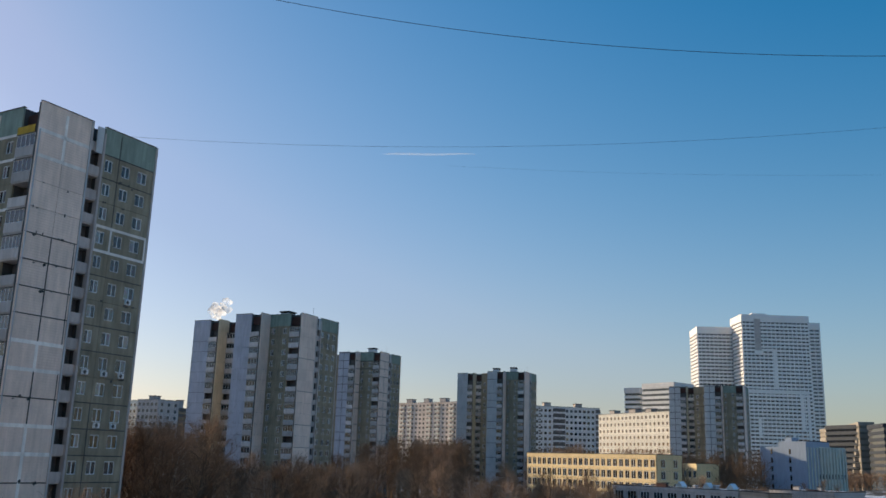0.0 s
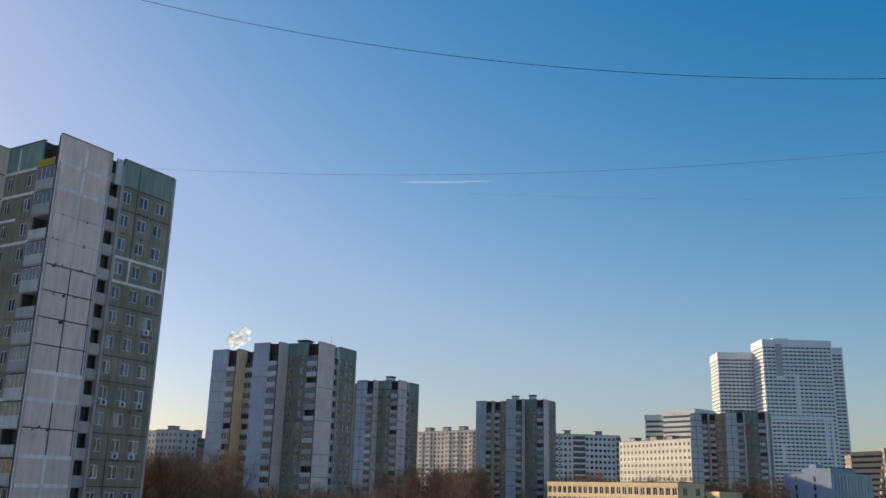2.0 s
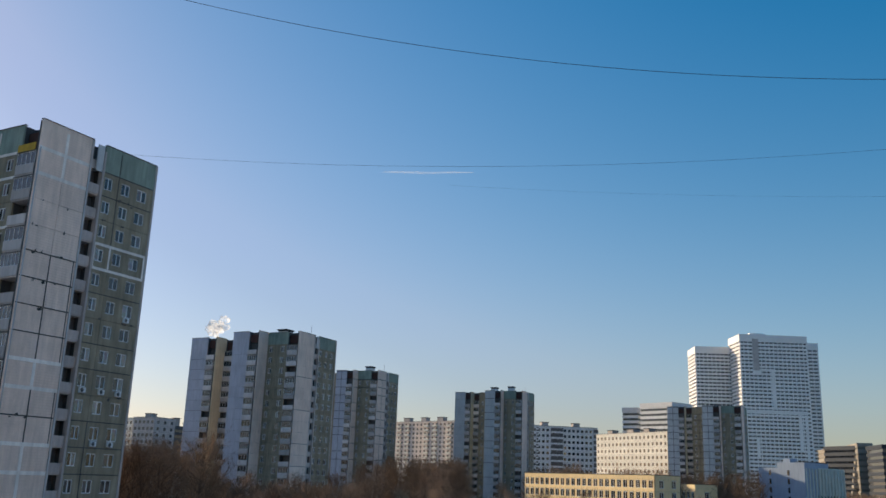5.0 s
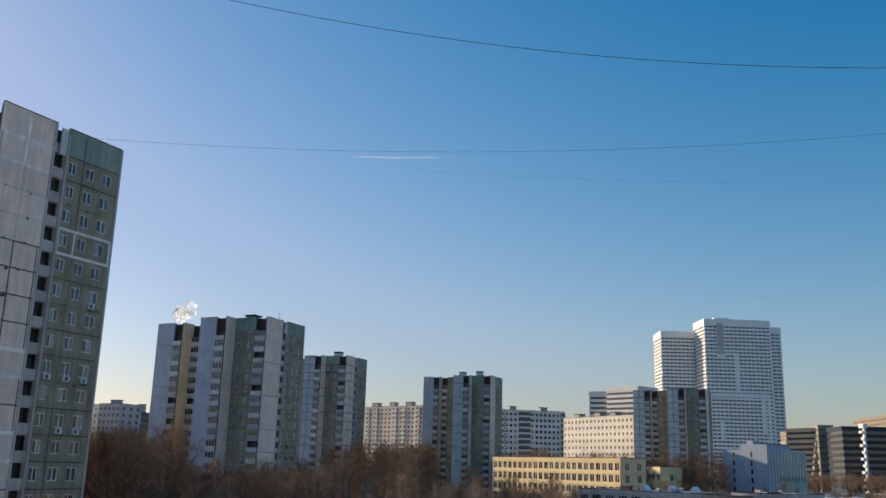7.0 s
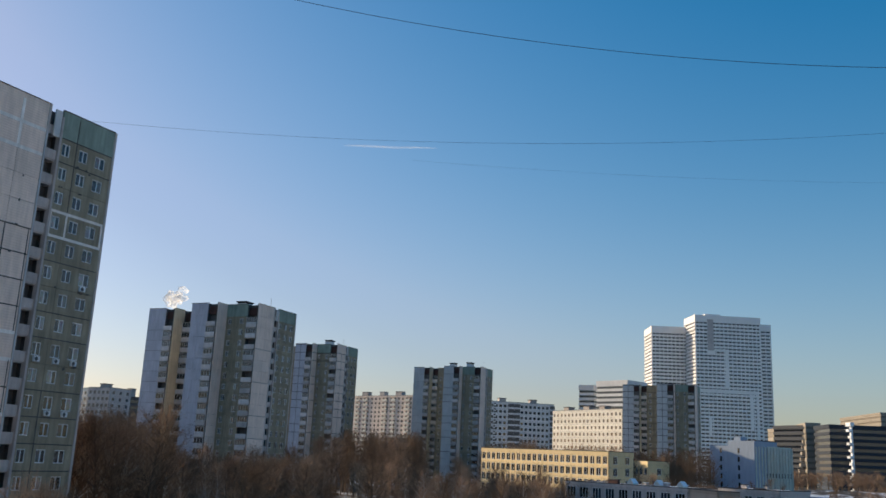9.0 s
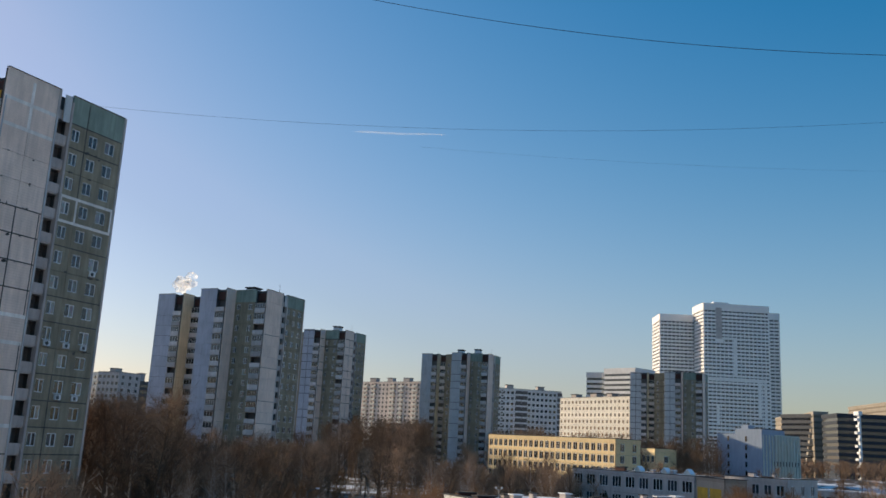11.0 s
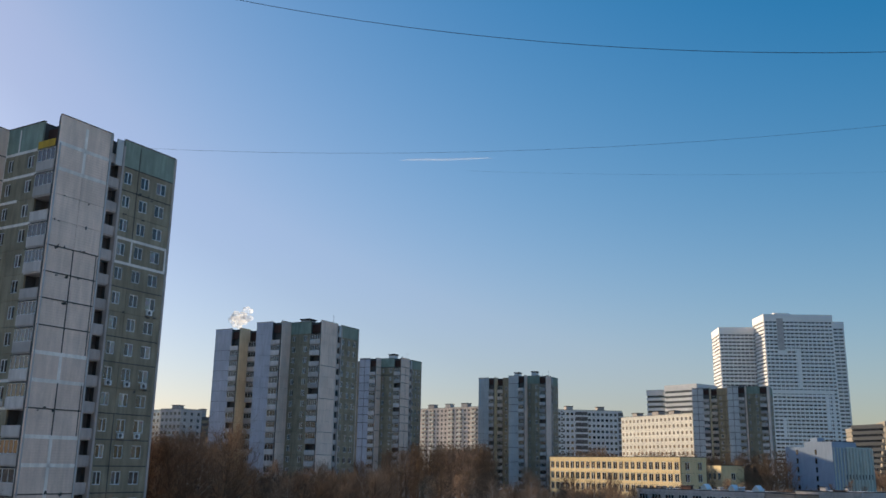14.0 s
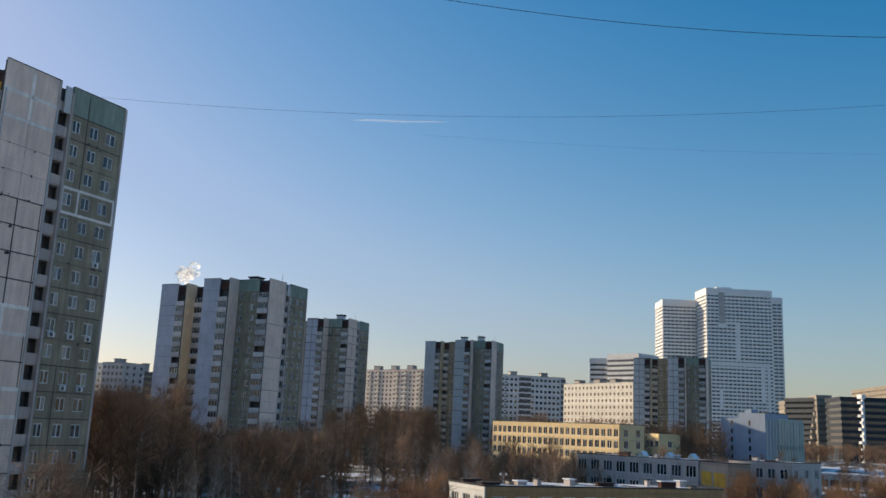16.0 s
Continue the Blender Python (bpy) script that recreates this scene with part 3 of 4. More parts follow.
for k in range(13):
    part("rib", shared(("rib", 22.0), lambda: boxes((-0.25, 0.25, -0.5, 0, 0, 22.3)), M_RIBBED), None, ex, m=RW.at(0.5 + k * 1.75, 0))
for k in range(12):
    for z in (3.0, 12.0):
        part("window", shared(("ribpane", 1.0), lambda: boxes((-0.5, 0.5, -0.05, 0, 0, 1.6)), M_DARKPANE), None, ex, m=RW.at(1.38 + k * 1.75, z))
part("roof_box", boxes((5, 15, 2, 8, 0, 2.0)), M_DARKBLDG, ex, m=RW.at(0, 22.6))
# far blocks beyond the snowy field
band_block("terrace_block", xy(22.3, 665), xy(23.5, 600), 20, 42.0, 14, M_TERRACE, "far sunlit sandy terrace block", "apartment building", 0.66, 6, 1.5, pane=M_TERSHADE, piers=False)
band_block("terrace_block", xy(23.4, 560), xy(24.35, 500), 7, 39.0, 13, M_TERRACE, "sunlit sandy block with stepped terraces", "apartment building", 0.62, 6, 1.5, pane=M_TERSHADE, piers=False)
TB = Face(xy(23.4, 560), xy(24.35, 500))
stepped = [o for o in scene.objects if o.get("label") == "sunlit sandy block with stepped terraces"][0]
for k in range(12):
    out = 4.5 * (1 - k / 12)
    part("terrace", boxes((2 + 2.2 * (k % 3), TB.len - 4 - 3 * (k % 2), -out, -0.02, k * 2.9, k * 2.9 + 1.5)), M_TERRACE, stepped)
band_block("office_block", xy(24.4, 505), xy(25.7, 516), 24, 38.0, 13, M_DARKBLDG, "dark grey shaded block with window bands", "office building", 0.6, 6, 1.5, piers=False)
band_block("office_block", xy(25.6, 470), xy(31.5, 487), 24, 37.0, 12, M_DARKBLDG, "long dark grey block with window bands", "office building", 0.5, 6, 1.5, piers=False)
ZIG = Face(xy(26.52, 467.0), xy(26.76, 464.0))
zig = thing("stair_tower", ZIG.at(0, 0), "bright white zigzag stair tower on the dark block", "stair tower")
part("shaft", boxes((ZIG.len * 0.3, ZIG.len * 0.7, 0.6, 1.4, 0, 36.0)), M_FRAME, zig)
for k in range(12):
    part("landing", boxes((0.0 if k % 2 else ZIG.len * 0.35, ZIG.len * (0.65 if k % 2 else 1.0), -0.5, 0.59, k * 3.0 + 0.6, k * 3.0 + 1.8)), M_FRAME, zig)
part("head", boxes((-0.1, ZIG.len + 0.1, -0.5, 1.5, 36.01, 37.8)), M_FRAME, zig)
band_block("terrace_block", xy(26.2, 670), xy(28.3, 600), 20, 51.0, 17, M_TERRACE, "far tall sandy apartment block", "apartment building", 0.66, 6, 1.5, pane=M_TERSHADE, piers=False)


def gz(x, y):
    """Height of the ground: flat, with one low rise under the far blocks."""
    return 8.5 * math.exp(-((x - 180) ** 2 + (y - 345) ** 2) / 5200.0)


# ---------------------------------------------------------------- patched joints of the near tower
def strip(face, s0, s1, z0, z1, mat, name="joint_patch"):
    part(name, boxes((s0, s1, -0.25, -0.223, z0, z1)), mat, near_tower, m=face.at(0, 0))


for k in (0, 1, 8, 9, 11, 12):
    strip(WHITE, 0.0, 6.9, joint(k) - 0.2, joint(k) + 0.2, M_PATCH)
for k0, k1 in ((-1, 1), (8, 9), (11, 14)):
    strip(WHITE, 3.27, 3.65, joint(k1) + 0.21, joint(k0) - 0.21, M_PATCH)
for k in (4, 5, 6, 7, 10, 13, 14):
    strip(WHITE, 0.0, 6.9, joint(k) - 0.07, joint(k) + 0.06, M_SEAL, "joint_seal")
for k0, k1 in ((4, 8), (9, 11)):
    strip(WHITE, 3.38, 3.52, joint(k1) + 0.17, joint(k0) - 0.08, M_SEAL, "joint_seal")
    strip(WHITE, 6.5, 6.6, joint(k1) + 0.17, joint(k0) - 0.08, M_SEAL, "joint_seal")
for k in (3, 4):
    strip(GREEN, 0.0, 7.85, joint(k) - 0.16, joint(k) + 0.16, M_PATCH)
for x in (0.0, 2.28, 7.6):
    strip(GREEN, x, x + 0.25, joint(4) + 0.17, joint(3) - 0.17, M_PATCH)
for k in (0, 1, 5, 7, 8, 10, 11, 12, 13, 14, 15):
    strip(GREEN, 0.0, 7.85, joint(k) - 0.06, joint(k) + 0.06, M_SEAL, "joint_seal")
for k0, k1 in ((-1, 3), (10, 15)):
    strip(GREEN, 2.34, 2.46, joint(k1) + 0.15, joint(k0) - 0.07, M_SEAL, "joint_seal")
for k in (0, 1, 2, 3, 9, 10, 12, 13, 14):
    strip(INNER, 0.3, 6.6 if k not in (2, 11) else 3.5, joint(k) - 0.16, joint(k) + 0.16, M_PATCH)
strip(INNER, 0.02, 0.29, joint(5), joint(-1), M_PATCH)
strip(INNER, 0.02, 0.29, joint(16), joint(9), M_PATCH)
strip(INNER, 2.5, 2.72, joint(0) + 0.14, joint(-1), M_PATCH)
for k in (0, 1, 2, 3, 4, 5, 6, 11):
    strip(LEFT, 0.0, 3.75, joint(k) - 0.07, joint(k) + 0.06, M_SEAL, "joint_seal")
for k in (9, 10, 12):
    strip(LEFT, 0.0, 3.75, joint(k) - 0.14, joint(k) + 0.14, M_PATCH)
rs = random.Random(8)
for face, width, ks in ((LEFT, 3.7, (0, 1, 2, 3, 4)), (WHITE, 6.9, (2, 3, 4, 5, 6, 10, 13)), (GREEN, 7.8, (1, 2, 6, 9))):
    for k in ks:
        for i in range(rs.randint(2, 5)):
            x, z = rs.uniform(0.1, width - 0.9), joint(k) + rs.uniform(-0.35, 0.1)
            w, h = rs.uniform(0.15, 0.75), rs.uniform(0.08, 0.3)
            bm = prism([(x, z), (x + w * 0.4, z - h * 0.6), (x + w, z + h * 0.1), (x + w * 0.8, z + h), (x + w * 0.2, z + h * 0.7)], 0.2515, 0.262)
            part("tar_smear", bm, M_SEAL, near_tower, m=face.at(0, 0) @ Matrix.Rotation(radians(90), 4, "X"))
LOG = Face((XG1, 0.0), (9.35, 0.0))
part("yellow_sheet", boxes((0.1, 3.1, -0.70, -0.66, 0.1, 1.0)), M_BANNER, near_tower, "yellow sheet on the top balcony", m=LOG.at(0, joint(0) - 0.4))
for x in (0.1, 6.9):
    part("drain_pipe", boxes((x - 0.06, x + 0.06, -0.36, -0.24, 0.5, ATTIC)), M_METAL, near_tower, m=WHITE.at(0, 0))
part("antenna", boxes((-0.02, 0.02, -0.02, 0.02, 0, 3.0), (-0.5, 0.5, -0.015, 0.015, 2.4, 2.43), (-0.35, 0.35, -0.015, 0.015, 2.8, 2.83)), M_METAL, near_tower, m=Matrix.Translation((-2.0, -3.0, TOP)))

# air conditioners on the near tower's walls
ac = None
ACS = [(GREEN, 0.9, 9), (GREEN, 3.6, 9), (GREEN, 6.1, 9), (GREEN, 3.4, 11), (GREEN, 5.8, 11), (GREEN, 5.9, 6), (INNER, 2.5, 9), (INNER, 2.6, 10), (INNER, 5.6, 10), (INNER, 0.5, 8), (INNER, 2.2, 12)]
for face, x, k in ACS:
    m = near_tower.matrix_basis @ face.at(x, joint(k) + 0.18, 0.22)
    if ac is None:
        ac = thing("air_conditioner", m, "white air conditioner box on the panel wall", "air conditioner", "air conditioners on the tower")
        bm = boxes((-0.42, 0.42, -0.40, -0.08, 0.0, 0.58))
        bmesh.ops.bevel(bm, geom=bm.edges[:], offset=0.03, segments=1, affect="EDGES")
        part("casing", bm, M_FRAME, ac)
        bm = bmesh.new()
        bmesh.ops.create_cone(bm, segments=20, radius1=0.23, radius2=0.21, depth=0.03, cap_ends=True, matrix=Matrix.Translation((-0.1, -0.415, 0.29)) @ Matrix.Rotation(radians(90), 4, "X"))
        part("fan_grille", bm, M_CORE, ac)
        for xx in (-0.3, 0.3):
            part("bracket", boxes((xx - 0.02, xx + 0.02, -0.38, 0.0, -0.05, 0.0)), M_METAL, ac)
    else:
        copy_thing(ac, m)


# ---------------------------------------------------------------- roofs and walls of the low buildings
M_PATCHSNOW = bpy.data.materials.new("melting_roof_snow")
M_PATCHSNOW.use_nodes = True
n, l = M_PATCHSNOW.node_tree.nodes, M_PATCHSNOW.node_tree.links
geo = n.new("ShaderNodeNewGeometry")
ns = n.new("ShaderNodeTexNoise")
ns.inputs["Scale"].default_value = 0.35
ns.inputs["Detail"].default_value = 7
l.new(geo.outputs["Position"], ns.inputs["Vector"])
rc = n.new("ShaderNodeValToRGB")
rc.color_ramp.elements[0].position, rc.color_ramp.elements[1].position = 0.46, 0.54
rc.color_ramp.elements[0].color = (0.05, 0.048, 0.045, 1)
rc.color_ramp.elements[1].color = (0.80, 0.81, 0.84, 1)
l.new(ns.outputs[0], rc.inputs[0])
l.new(rc.outputs[0], n["Principled BSDF"].inputs["Base Color"])
n["Principled BSDF"].inputs["Roughness"].default_value = 0.8


def vent(b, m, sx, sy, sz, snowy):
    """Roof vent box with an overhanging cap, part of its building."""
    v = part("roof_vent", boxes((-sx / 2, sx / 2, -sy / 2, sy / 2, 0, sz)), M_GREY if sx < 1.5 else M_BROWN, b, m=m)
    part("vent_cap", boxes((-sx / 2 - 0.15, sx / 2 + 0.15, -sy / 2 - 0.15, sy / 2 + 0.15, sz, sz + 0.12)), M_SNOW if snowy else M_ROOF, v)


rz = random.Random(21)
for b, L0, D0, top, count in ((kinder, 34, 8.5, 7.84, 14), (grey_school, 30, 13, 9.94, 13), (grey_wing, 12, 13, 10.34, 3)):
    for i in range(count):
        vent(b, Matrix.Translation((rz.uniform(1, L0 - 1), rz.uniform(1.5, D0 - 1.5), top)), rz.choice((0.6, 0.8, 1.2, 2.4)), rz.choice((0.6, 0.9, 1.3)), rz.choice((0.25, 0.4, 0.5, 0.8)), rz.random() < 0.35)
for x in (15.5, 22.0, 27.5):
    bm = prism([(-1.0, 0), (1.0, 0), (1.0, 0.7), (0, 1.9), (-1.0, 0.7)], -1.2, 1.2)
    d = part("gable", bm, M_CREAM, grey_school, m=Matrix.Translation((x, 3.2, 9.94)) @ Matrix.Rotation(radians(90), 4, "X") @ Matrix.Scale(0.7, 4))
    for sgn in (-1, 1):
        part("gable_roof", boxes((0, 1.75, -0.05, 0.05, -1.35, 1.35)), M_SNOW, d, m=Matrix.Translation((0, 1.95, 0)) @ Matrix.Rotation(radians(-50 if sgn > 0 else 230), 4, "Z"))
for b, L0, D0, top in ((kinder, 34.2, 9, 7.9), (grey_school, 29.5, 14, 10.0), (grey_wing, 11.5, 14, 10.4)):
    part("roof_snow", boxes((0.2, L0, 0.2, D0 - 0.2, top - 0.05, top + 0.02)), M_PATCHSNOW, b, "patchy melting snow")
# sunlit end pavilion with a yellow wall painting
mural = block("school_pavilion", xy(17.82, 196.5), xy(19.45, 184), 4, 10.0, 2, 1, M_TERRACE, "tan school pavilion with a yellow wall painting", "school", 0.6, 1.2, 1.9, 0.6, roof=M_PATCHSNOW)
MF = Face(xy(17.82, 196.5), xy(19.45, 184)).len
for x0, x1 in ((1.2, MF * 0.45), (MF * 0.52, MF - 1.2)):
    part("wall_painting", boxes((x0, x1, -0.26, -0.226, 5.5, 8.1)), M_BANNER, mural, "ochre yellow painted field")
# double floodlight on the kindergarten roof
fl = thing("roof_floodlight", Matrix.Translation(plan(6.2, 112, 7.9)) @ Matrix.Scale(0.7, 4), "pair of round white floodlights on the snowy roof", "floodlight")
part("post", boxes((-0.04, 0.04, -0.04, 0.04, 0, 1.5), (-0.5, 0.5, -0.03, 0.03, 1.42, 1.5)), M_METAL, fl)
for x in (-0.5, 0.5):
    bm = bmesh.new()
    bmesh.ops.create_uvsphere(bm, u_segments=14, v_segments=8, radius=0.2, matrix=Matrix.Translation((x, 0, 1.75)))
    part("globe", bm, M_FRAME, fl)
# low garages beyond the shrubs
for az, r, w, d, h in ((24.2, 262, 14, 6, 3.2), (26.0, 240, 18, 7, 3.0), (28.2, 255, 16, 6, 3.4), (25.2, 310, 22, 8, 4.0), (28.9, 305, 20, 8, 4.2), (1.5, 330, 16, 6, 4.0)):
    gp = plan(az, r)
    gp.z = gz(gp.x, gp.y) - 0.3
    g = thing("garage_row", Matrix.Translation(gp) @ Matrix.Rotation(radians(-az + rz.uniform(-20, 20)), 4, "Z"), "low garage row with a snow-covered roof", "garage", "garages")
    part("wall", boxes((-w / 2, w / 2, 0, d, 0, h)), M_GREY, g)
    part("roof", boxes((-w / 2 - 0.3, w / 2 + 0.3, -0.3, d + 0.3, h, h + 0.35)), M_SNOW, g)
    for i in range(int(w / 3)):
        part("door", shared(("gdoor", 2.4), lambda: boxes((0.3, 2.7, -0.06, 0, 0.05, 2.3)), M_BROWN), None, g, m=Matrix.Translation((-w / 2 + i * 3, 0, 0)))

# ---------------------------------------------------------------- ground
gm = bpy.data.materials.new("snow_and_earth")
gm.use_nodes = True
n, l = gm.node_tree.nodes, gm.node_tree.links
geo = n.new("ShaderNodeNewGeometry")
n1 = n.new("ShaderNodeTexNoise")
n1.inputs["Scale"].default_value = 0.05
n1.inputs["Detail"].default_value = 8
n1.inputs["Roughness"].default_value = 0.7
l.new(geo.outputs["Position"], n1.inputs["Vector"])
cr = n.new("ShaderNodeValToRGB")
cr.color_ramp.elements[0].position = 0.485
cr.color_ramp.elements[0].color = (0.045, 0.035, 0.028, 1)
cr.color_ramp.elements[1].position = 0.55
cr.color_ramp.elements[1].color = (0.74, 0.77, 0.82, 1)
l.new(n1.outputs[0], cr.inputs[0])
l.new(cr.outputs[0], n["Principled BSDF"].inputs["Base Color"])
n["Principled BSDF"].inputs["Roughness"].default_value = 0.85
bm = bmesh.new()
bmesh.ops.create_grid(bm, x_segments=150, y_segments=150, size=1.0)
for v in bm.verts:
    v.co.x, v.co.y = [4500 * (0.12 * abs(q) + 0.88 * abs(q) ** 4) * (1 if q > 0 else -1) for q in v.co.xy]
    v.co.z = gz(v.co.x, v.co.y)
for f in bm.faces:
    f.smooth = True
ground = part("ground", bm, gm)
tagged(ground, "dark earth with patches of old snow", "ground", kind="structure")


# ---------------------------------------------------------------- trees
def tube(bm, a, b, ra, rb, k):
    d = (b - a).normalized()
    u = d.orthogonal().normalized()
    w = d.cross(u)
    ring = [[bm.verts.new(c + (u * math.cos(6.2832 * i / k) + w * math.sin(6.2832 * i / k)) * r) for i in range(k)] for c, r in ((a, ra), (b, rb))]
    for i in range(k):
        bm.faces.new((ring[0][i], ring[0][(i + 1) % k], ring[1][(i + 1) % k], ring[1][i]))


def spike(bm, a, b, r):
    d = (b - a).normalized()
    u = d.orthogonal().normalized() * r
    w = d.cross(u)
    t = bm.verts.new(b)
    base = [bm.verts.new(a + u), bm.verts.new(a - u * 0.5 + w * 0.87), bm.verts.new(a - u * 0.5 - w * 0.87)]
    for i in range(3):
        bm.faces.new((base[i], base[(i + 1) % 3], t))


def grow(seed, height, spread, limbs, twigs, stems=1):
    """Trunk mesh and crown mesh of a leafless tree."""
    rnd = random.Random(seed)
    tb, cb = bmesh.new(), bmesh.new()

    def rv():
        return Vector((rnd.uniform(-1, 1), rnd.uniform(-1, 1), rnd.uniform(-1, 1)))
    for _ in range(stems):
        p, d = Vector((rnd.uniform(-1, 1), rnd.uniform(-1, 1), 0)) * (0.0 if stems == 1 else 0.8), (Vector((0, 0, 1)) + rv() * (0.06 if stems == 1 else 0.3)).normalized()
        segs, r = 7, height * 0.012 / stems ** 0.4
        pts = [p.copy()]
        for i in range(segs):
            d = (d + rv() * 0.10 + Vector((0, 0, 0.04))).normalized()
            p = p + d * height / segs * 0.93
            pts.append(p.copy())
        for i in range(segs):
            tube(tb, pts[i], pts[i + 1], r * (1 - i / segs) + 0.02, r * (1 - (i + 1) / segs) + 0.02, 6)
        for k in range(limbs // stems):
            s = 0.25 + 0.72 * rnd.random()
            x = s * segs
            i = min(int(x), segs - 1)
            q = pts[i].lerp(pts[i + 1], x - i)
            ang = rnd.uniform(0, 6.283)
            out = Vector((math.cos(ang), math.sin(ang), rnd.uniform(0.4, 1.5))).normalized()
            ln = height * spread * (0.30 + 0.62 * math.sin(math.pi * s ** 0.75)) * rnd.uniform(0.6, 1.2) + 0.4
            lp, ld = q, out
            lr = r * (1 - s) * 0.55 + 0.025
            for g in range(3):
                nd = (ld + rv() * 0.32 + Vector((0, 0, 0.12))).normalized()
                nq = lp + nd * ln / 3
                tube(tb, lp, nq, lr * (1 - g / 3.4), lr * (1 - (g + 1) / 3.4), 3)
                for t in range(max(2, twigs // limbs // 3)):
                    a0 = lp.lerp(nq, rnd.random())
                    td = (nd * 0.6 + rv() * 0.8 + Vector((0, 0, 0.25))).normalized()
                    tl = rnd.uniform(0.8, 2.0) * (0.55 + height / 30)
                    b0 = a0 + td * tl
                    spike(cb, a0, b0, 0.024)
                    for _k in range(2):
                        c0 = a0.lerp(b0, rnd.uniform(0.2, 0.8))
                        spike(cb, c0, c0 + (td + rv() * 0.8).normalized() * tl * rnd.uniform(0.4, 0.8), 0.015)
                lp, ld = nq, nd
    return tb, cb


def tree(name, seed, height, spread, limbs, twigs, label, bark, twig, stems=1):
    b = thing(name, Matrix.Identity(4), label, "tree" if stems == 1 else "shrub", "bare trees" if stems == 1 else "bare shrubs")
    tb, cb = grow(seed, height, spread, limbs, twigs, stems)
    part("trunk", tb, bark, b)
    part("crown", cb, twig, b)
    return b


kinds = [tree("bare_tree", 1, 17, 0.36, 40, 500, "tall bare winter tree with russet twigs", M_BARK, M_TWIG),
         tree("bare_tree", 2, 15, 0.42, 40, 500, "bare spreading winter tree with russet twigs", M_BARK, M_TWIG),
         tree("bare_tree", 3, 18, 0.28, 40, 500, "slender bare winter tree with fine twigs", M_BARK, M_TWIG),
         tree("birch_tree", 4, 16, 0.28, 36, 440, "bare birch with a pale trunk", M_BIRCH, M_TWIG),
         tree("bare_shrub", 6, 7, 0.42, 30, 500, "dense orange-brown leafless shrub", M_BARK, M_SHRUB, 5),
         tree("birch_tree", 9, 16, 0.20, 30, 200, "slender bare birch with a white trunk", M_BIRCH, M_TWIG),
         tree("bare_tree", 12, 15, 0.46, 34, 420, "dark bare tree with crooked limbs near the house", M_BARK, M_BARK)]
used = [False] * len(kinds)


def plant(k, x, y, s):
    m = Matrix.Translation((x, y, gz(x, y) - 0.05)) @ Matrix.Rotation(rnd.uniform(0, 6.28), 4, "Z") @ Matrix.Diagonal((s, s, s * rnd.uniform(0.92, 1.08), 1))
    if not used[k]:
        used[k] = True
        kinds[k].matrix_basis = m
    else:
        copy_thing(kinds[k], m)


rnd = random.Random(11)
# (bearing from, to, range from, to, how many, kinds, size from, to)
for a0, a1, r0, r1, count, ks, s0, s1 in ((-20, -13.5, 122, 215, 62, (0, 1, 2, 3, 3), 0.88, 1.12), (-14, -4, 130, 222, 70, (0, 1, 2, 3, 3), 0.62, 0.82), (-5, 5, 150, 250, 36, (0, 1, 2, 3, 5), 0.55, 0.84), (-12, 7, 106, 150, 26, (5,), 0.5, 0.78),
                                          (-5, 2.2, 260, 340, 24, (0, 1, 2), 1.0, 1.18), (5.4, 10, 330, 400, 14, (0, 1, 2), 1.05, 1.25), (13, 29, 235, 330, 22, (1, 2), 0.45, 0.7),
                                          (-9, 3, 110, 150, 14, (4,), 0.7, 1.25), (4, 10.5, 150, 240, 32, (1, 3, 4), 0.5, 0.75), (-28, -18.5, 74, 92, 16, (1, 2), 0.48, 0.64), (19, 30, 130, 190, 34, (4,), 0.8, 1.25),
                                          (14, 18, 330, 400, 8, (0, 1), 0.7, 0.9), (11.5, 21, 218, 250, 18, (1, 4), 0.5, 0.75), (-16, 8, 100, 128, 16, (3, 2), 0.45, 0.65)):
    for i in range(count):
        p = plan(rnd.uniform(a0, a1), rnd.uniform(r0, r1))
        plant(rnd.choice(ks), p.x, p.y, rnd.uniform(s0, s1))


# dark trees close to the camera's house
for az, r, k, sz in ((-8.4, 50, 6, 0.86), (-10.8, 62, 6, 0.66), (-22.0, 66, 6, 0.64), (-25.0, 60, 6, 0.7), (-27.5, 70, 6, 0.66), (-16.0, 84, 6, 0.66), (-13.0, 76, 6, 0.6), (-19.0, 80, 6, 0.62), (-4.0, 92, 6, 0.5), (1.2, 96, 4, 1.25), (2.2, 104, 4, 1.3), (0.0, 99, 4, 1.2)):
    p = plan(az, r)
    plant(k, p.x, p.y, sz)


def street_lamp(m):
    b = thing("street_lamp", m, "grey street lamp with a bright white head", "street lamp", "street lamps")
    bm = bmesh.new()
    tube(bm, Vector((0, 0, 0)), Vector((0, 0, 8.0)), 0.09, 0.05, 8)
    tube(bm, Vector((0, 0, 8.0)), Vector((0.9, 0, 8.35)), 0.05, 0.04, 8)
    part("pole", bm, M_CORE, b)
    bm = boxes((0.85, 1.3, -0.12, 0.12, 8.3, 8.44))
    bmesh.ops.bevel(bm, geom=bm.edges[:], offset=0.05, segments=1, affect="EDGES")
    part("lamp_head", bm, M_FRAME, b, "white lamp head")
    return b


lamp = street_lamp(Matrix.Translation(plan(-5.3, 105)))
for az, r, sc in ((-15.4, 140, 1.3),):
    copy_thing(lamp, Matrix.Translation(plan(az, r)) @ Matrix.Rotation(az, 4, "Z") @ Matrix.Scale(sc, 4))


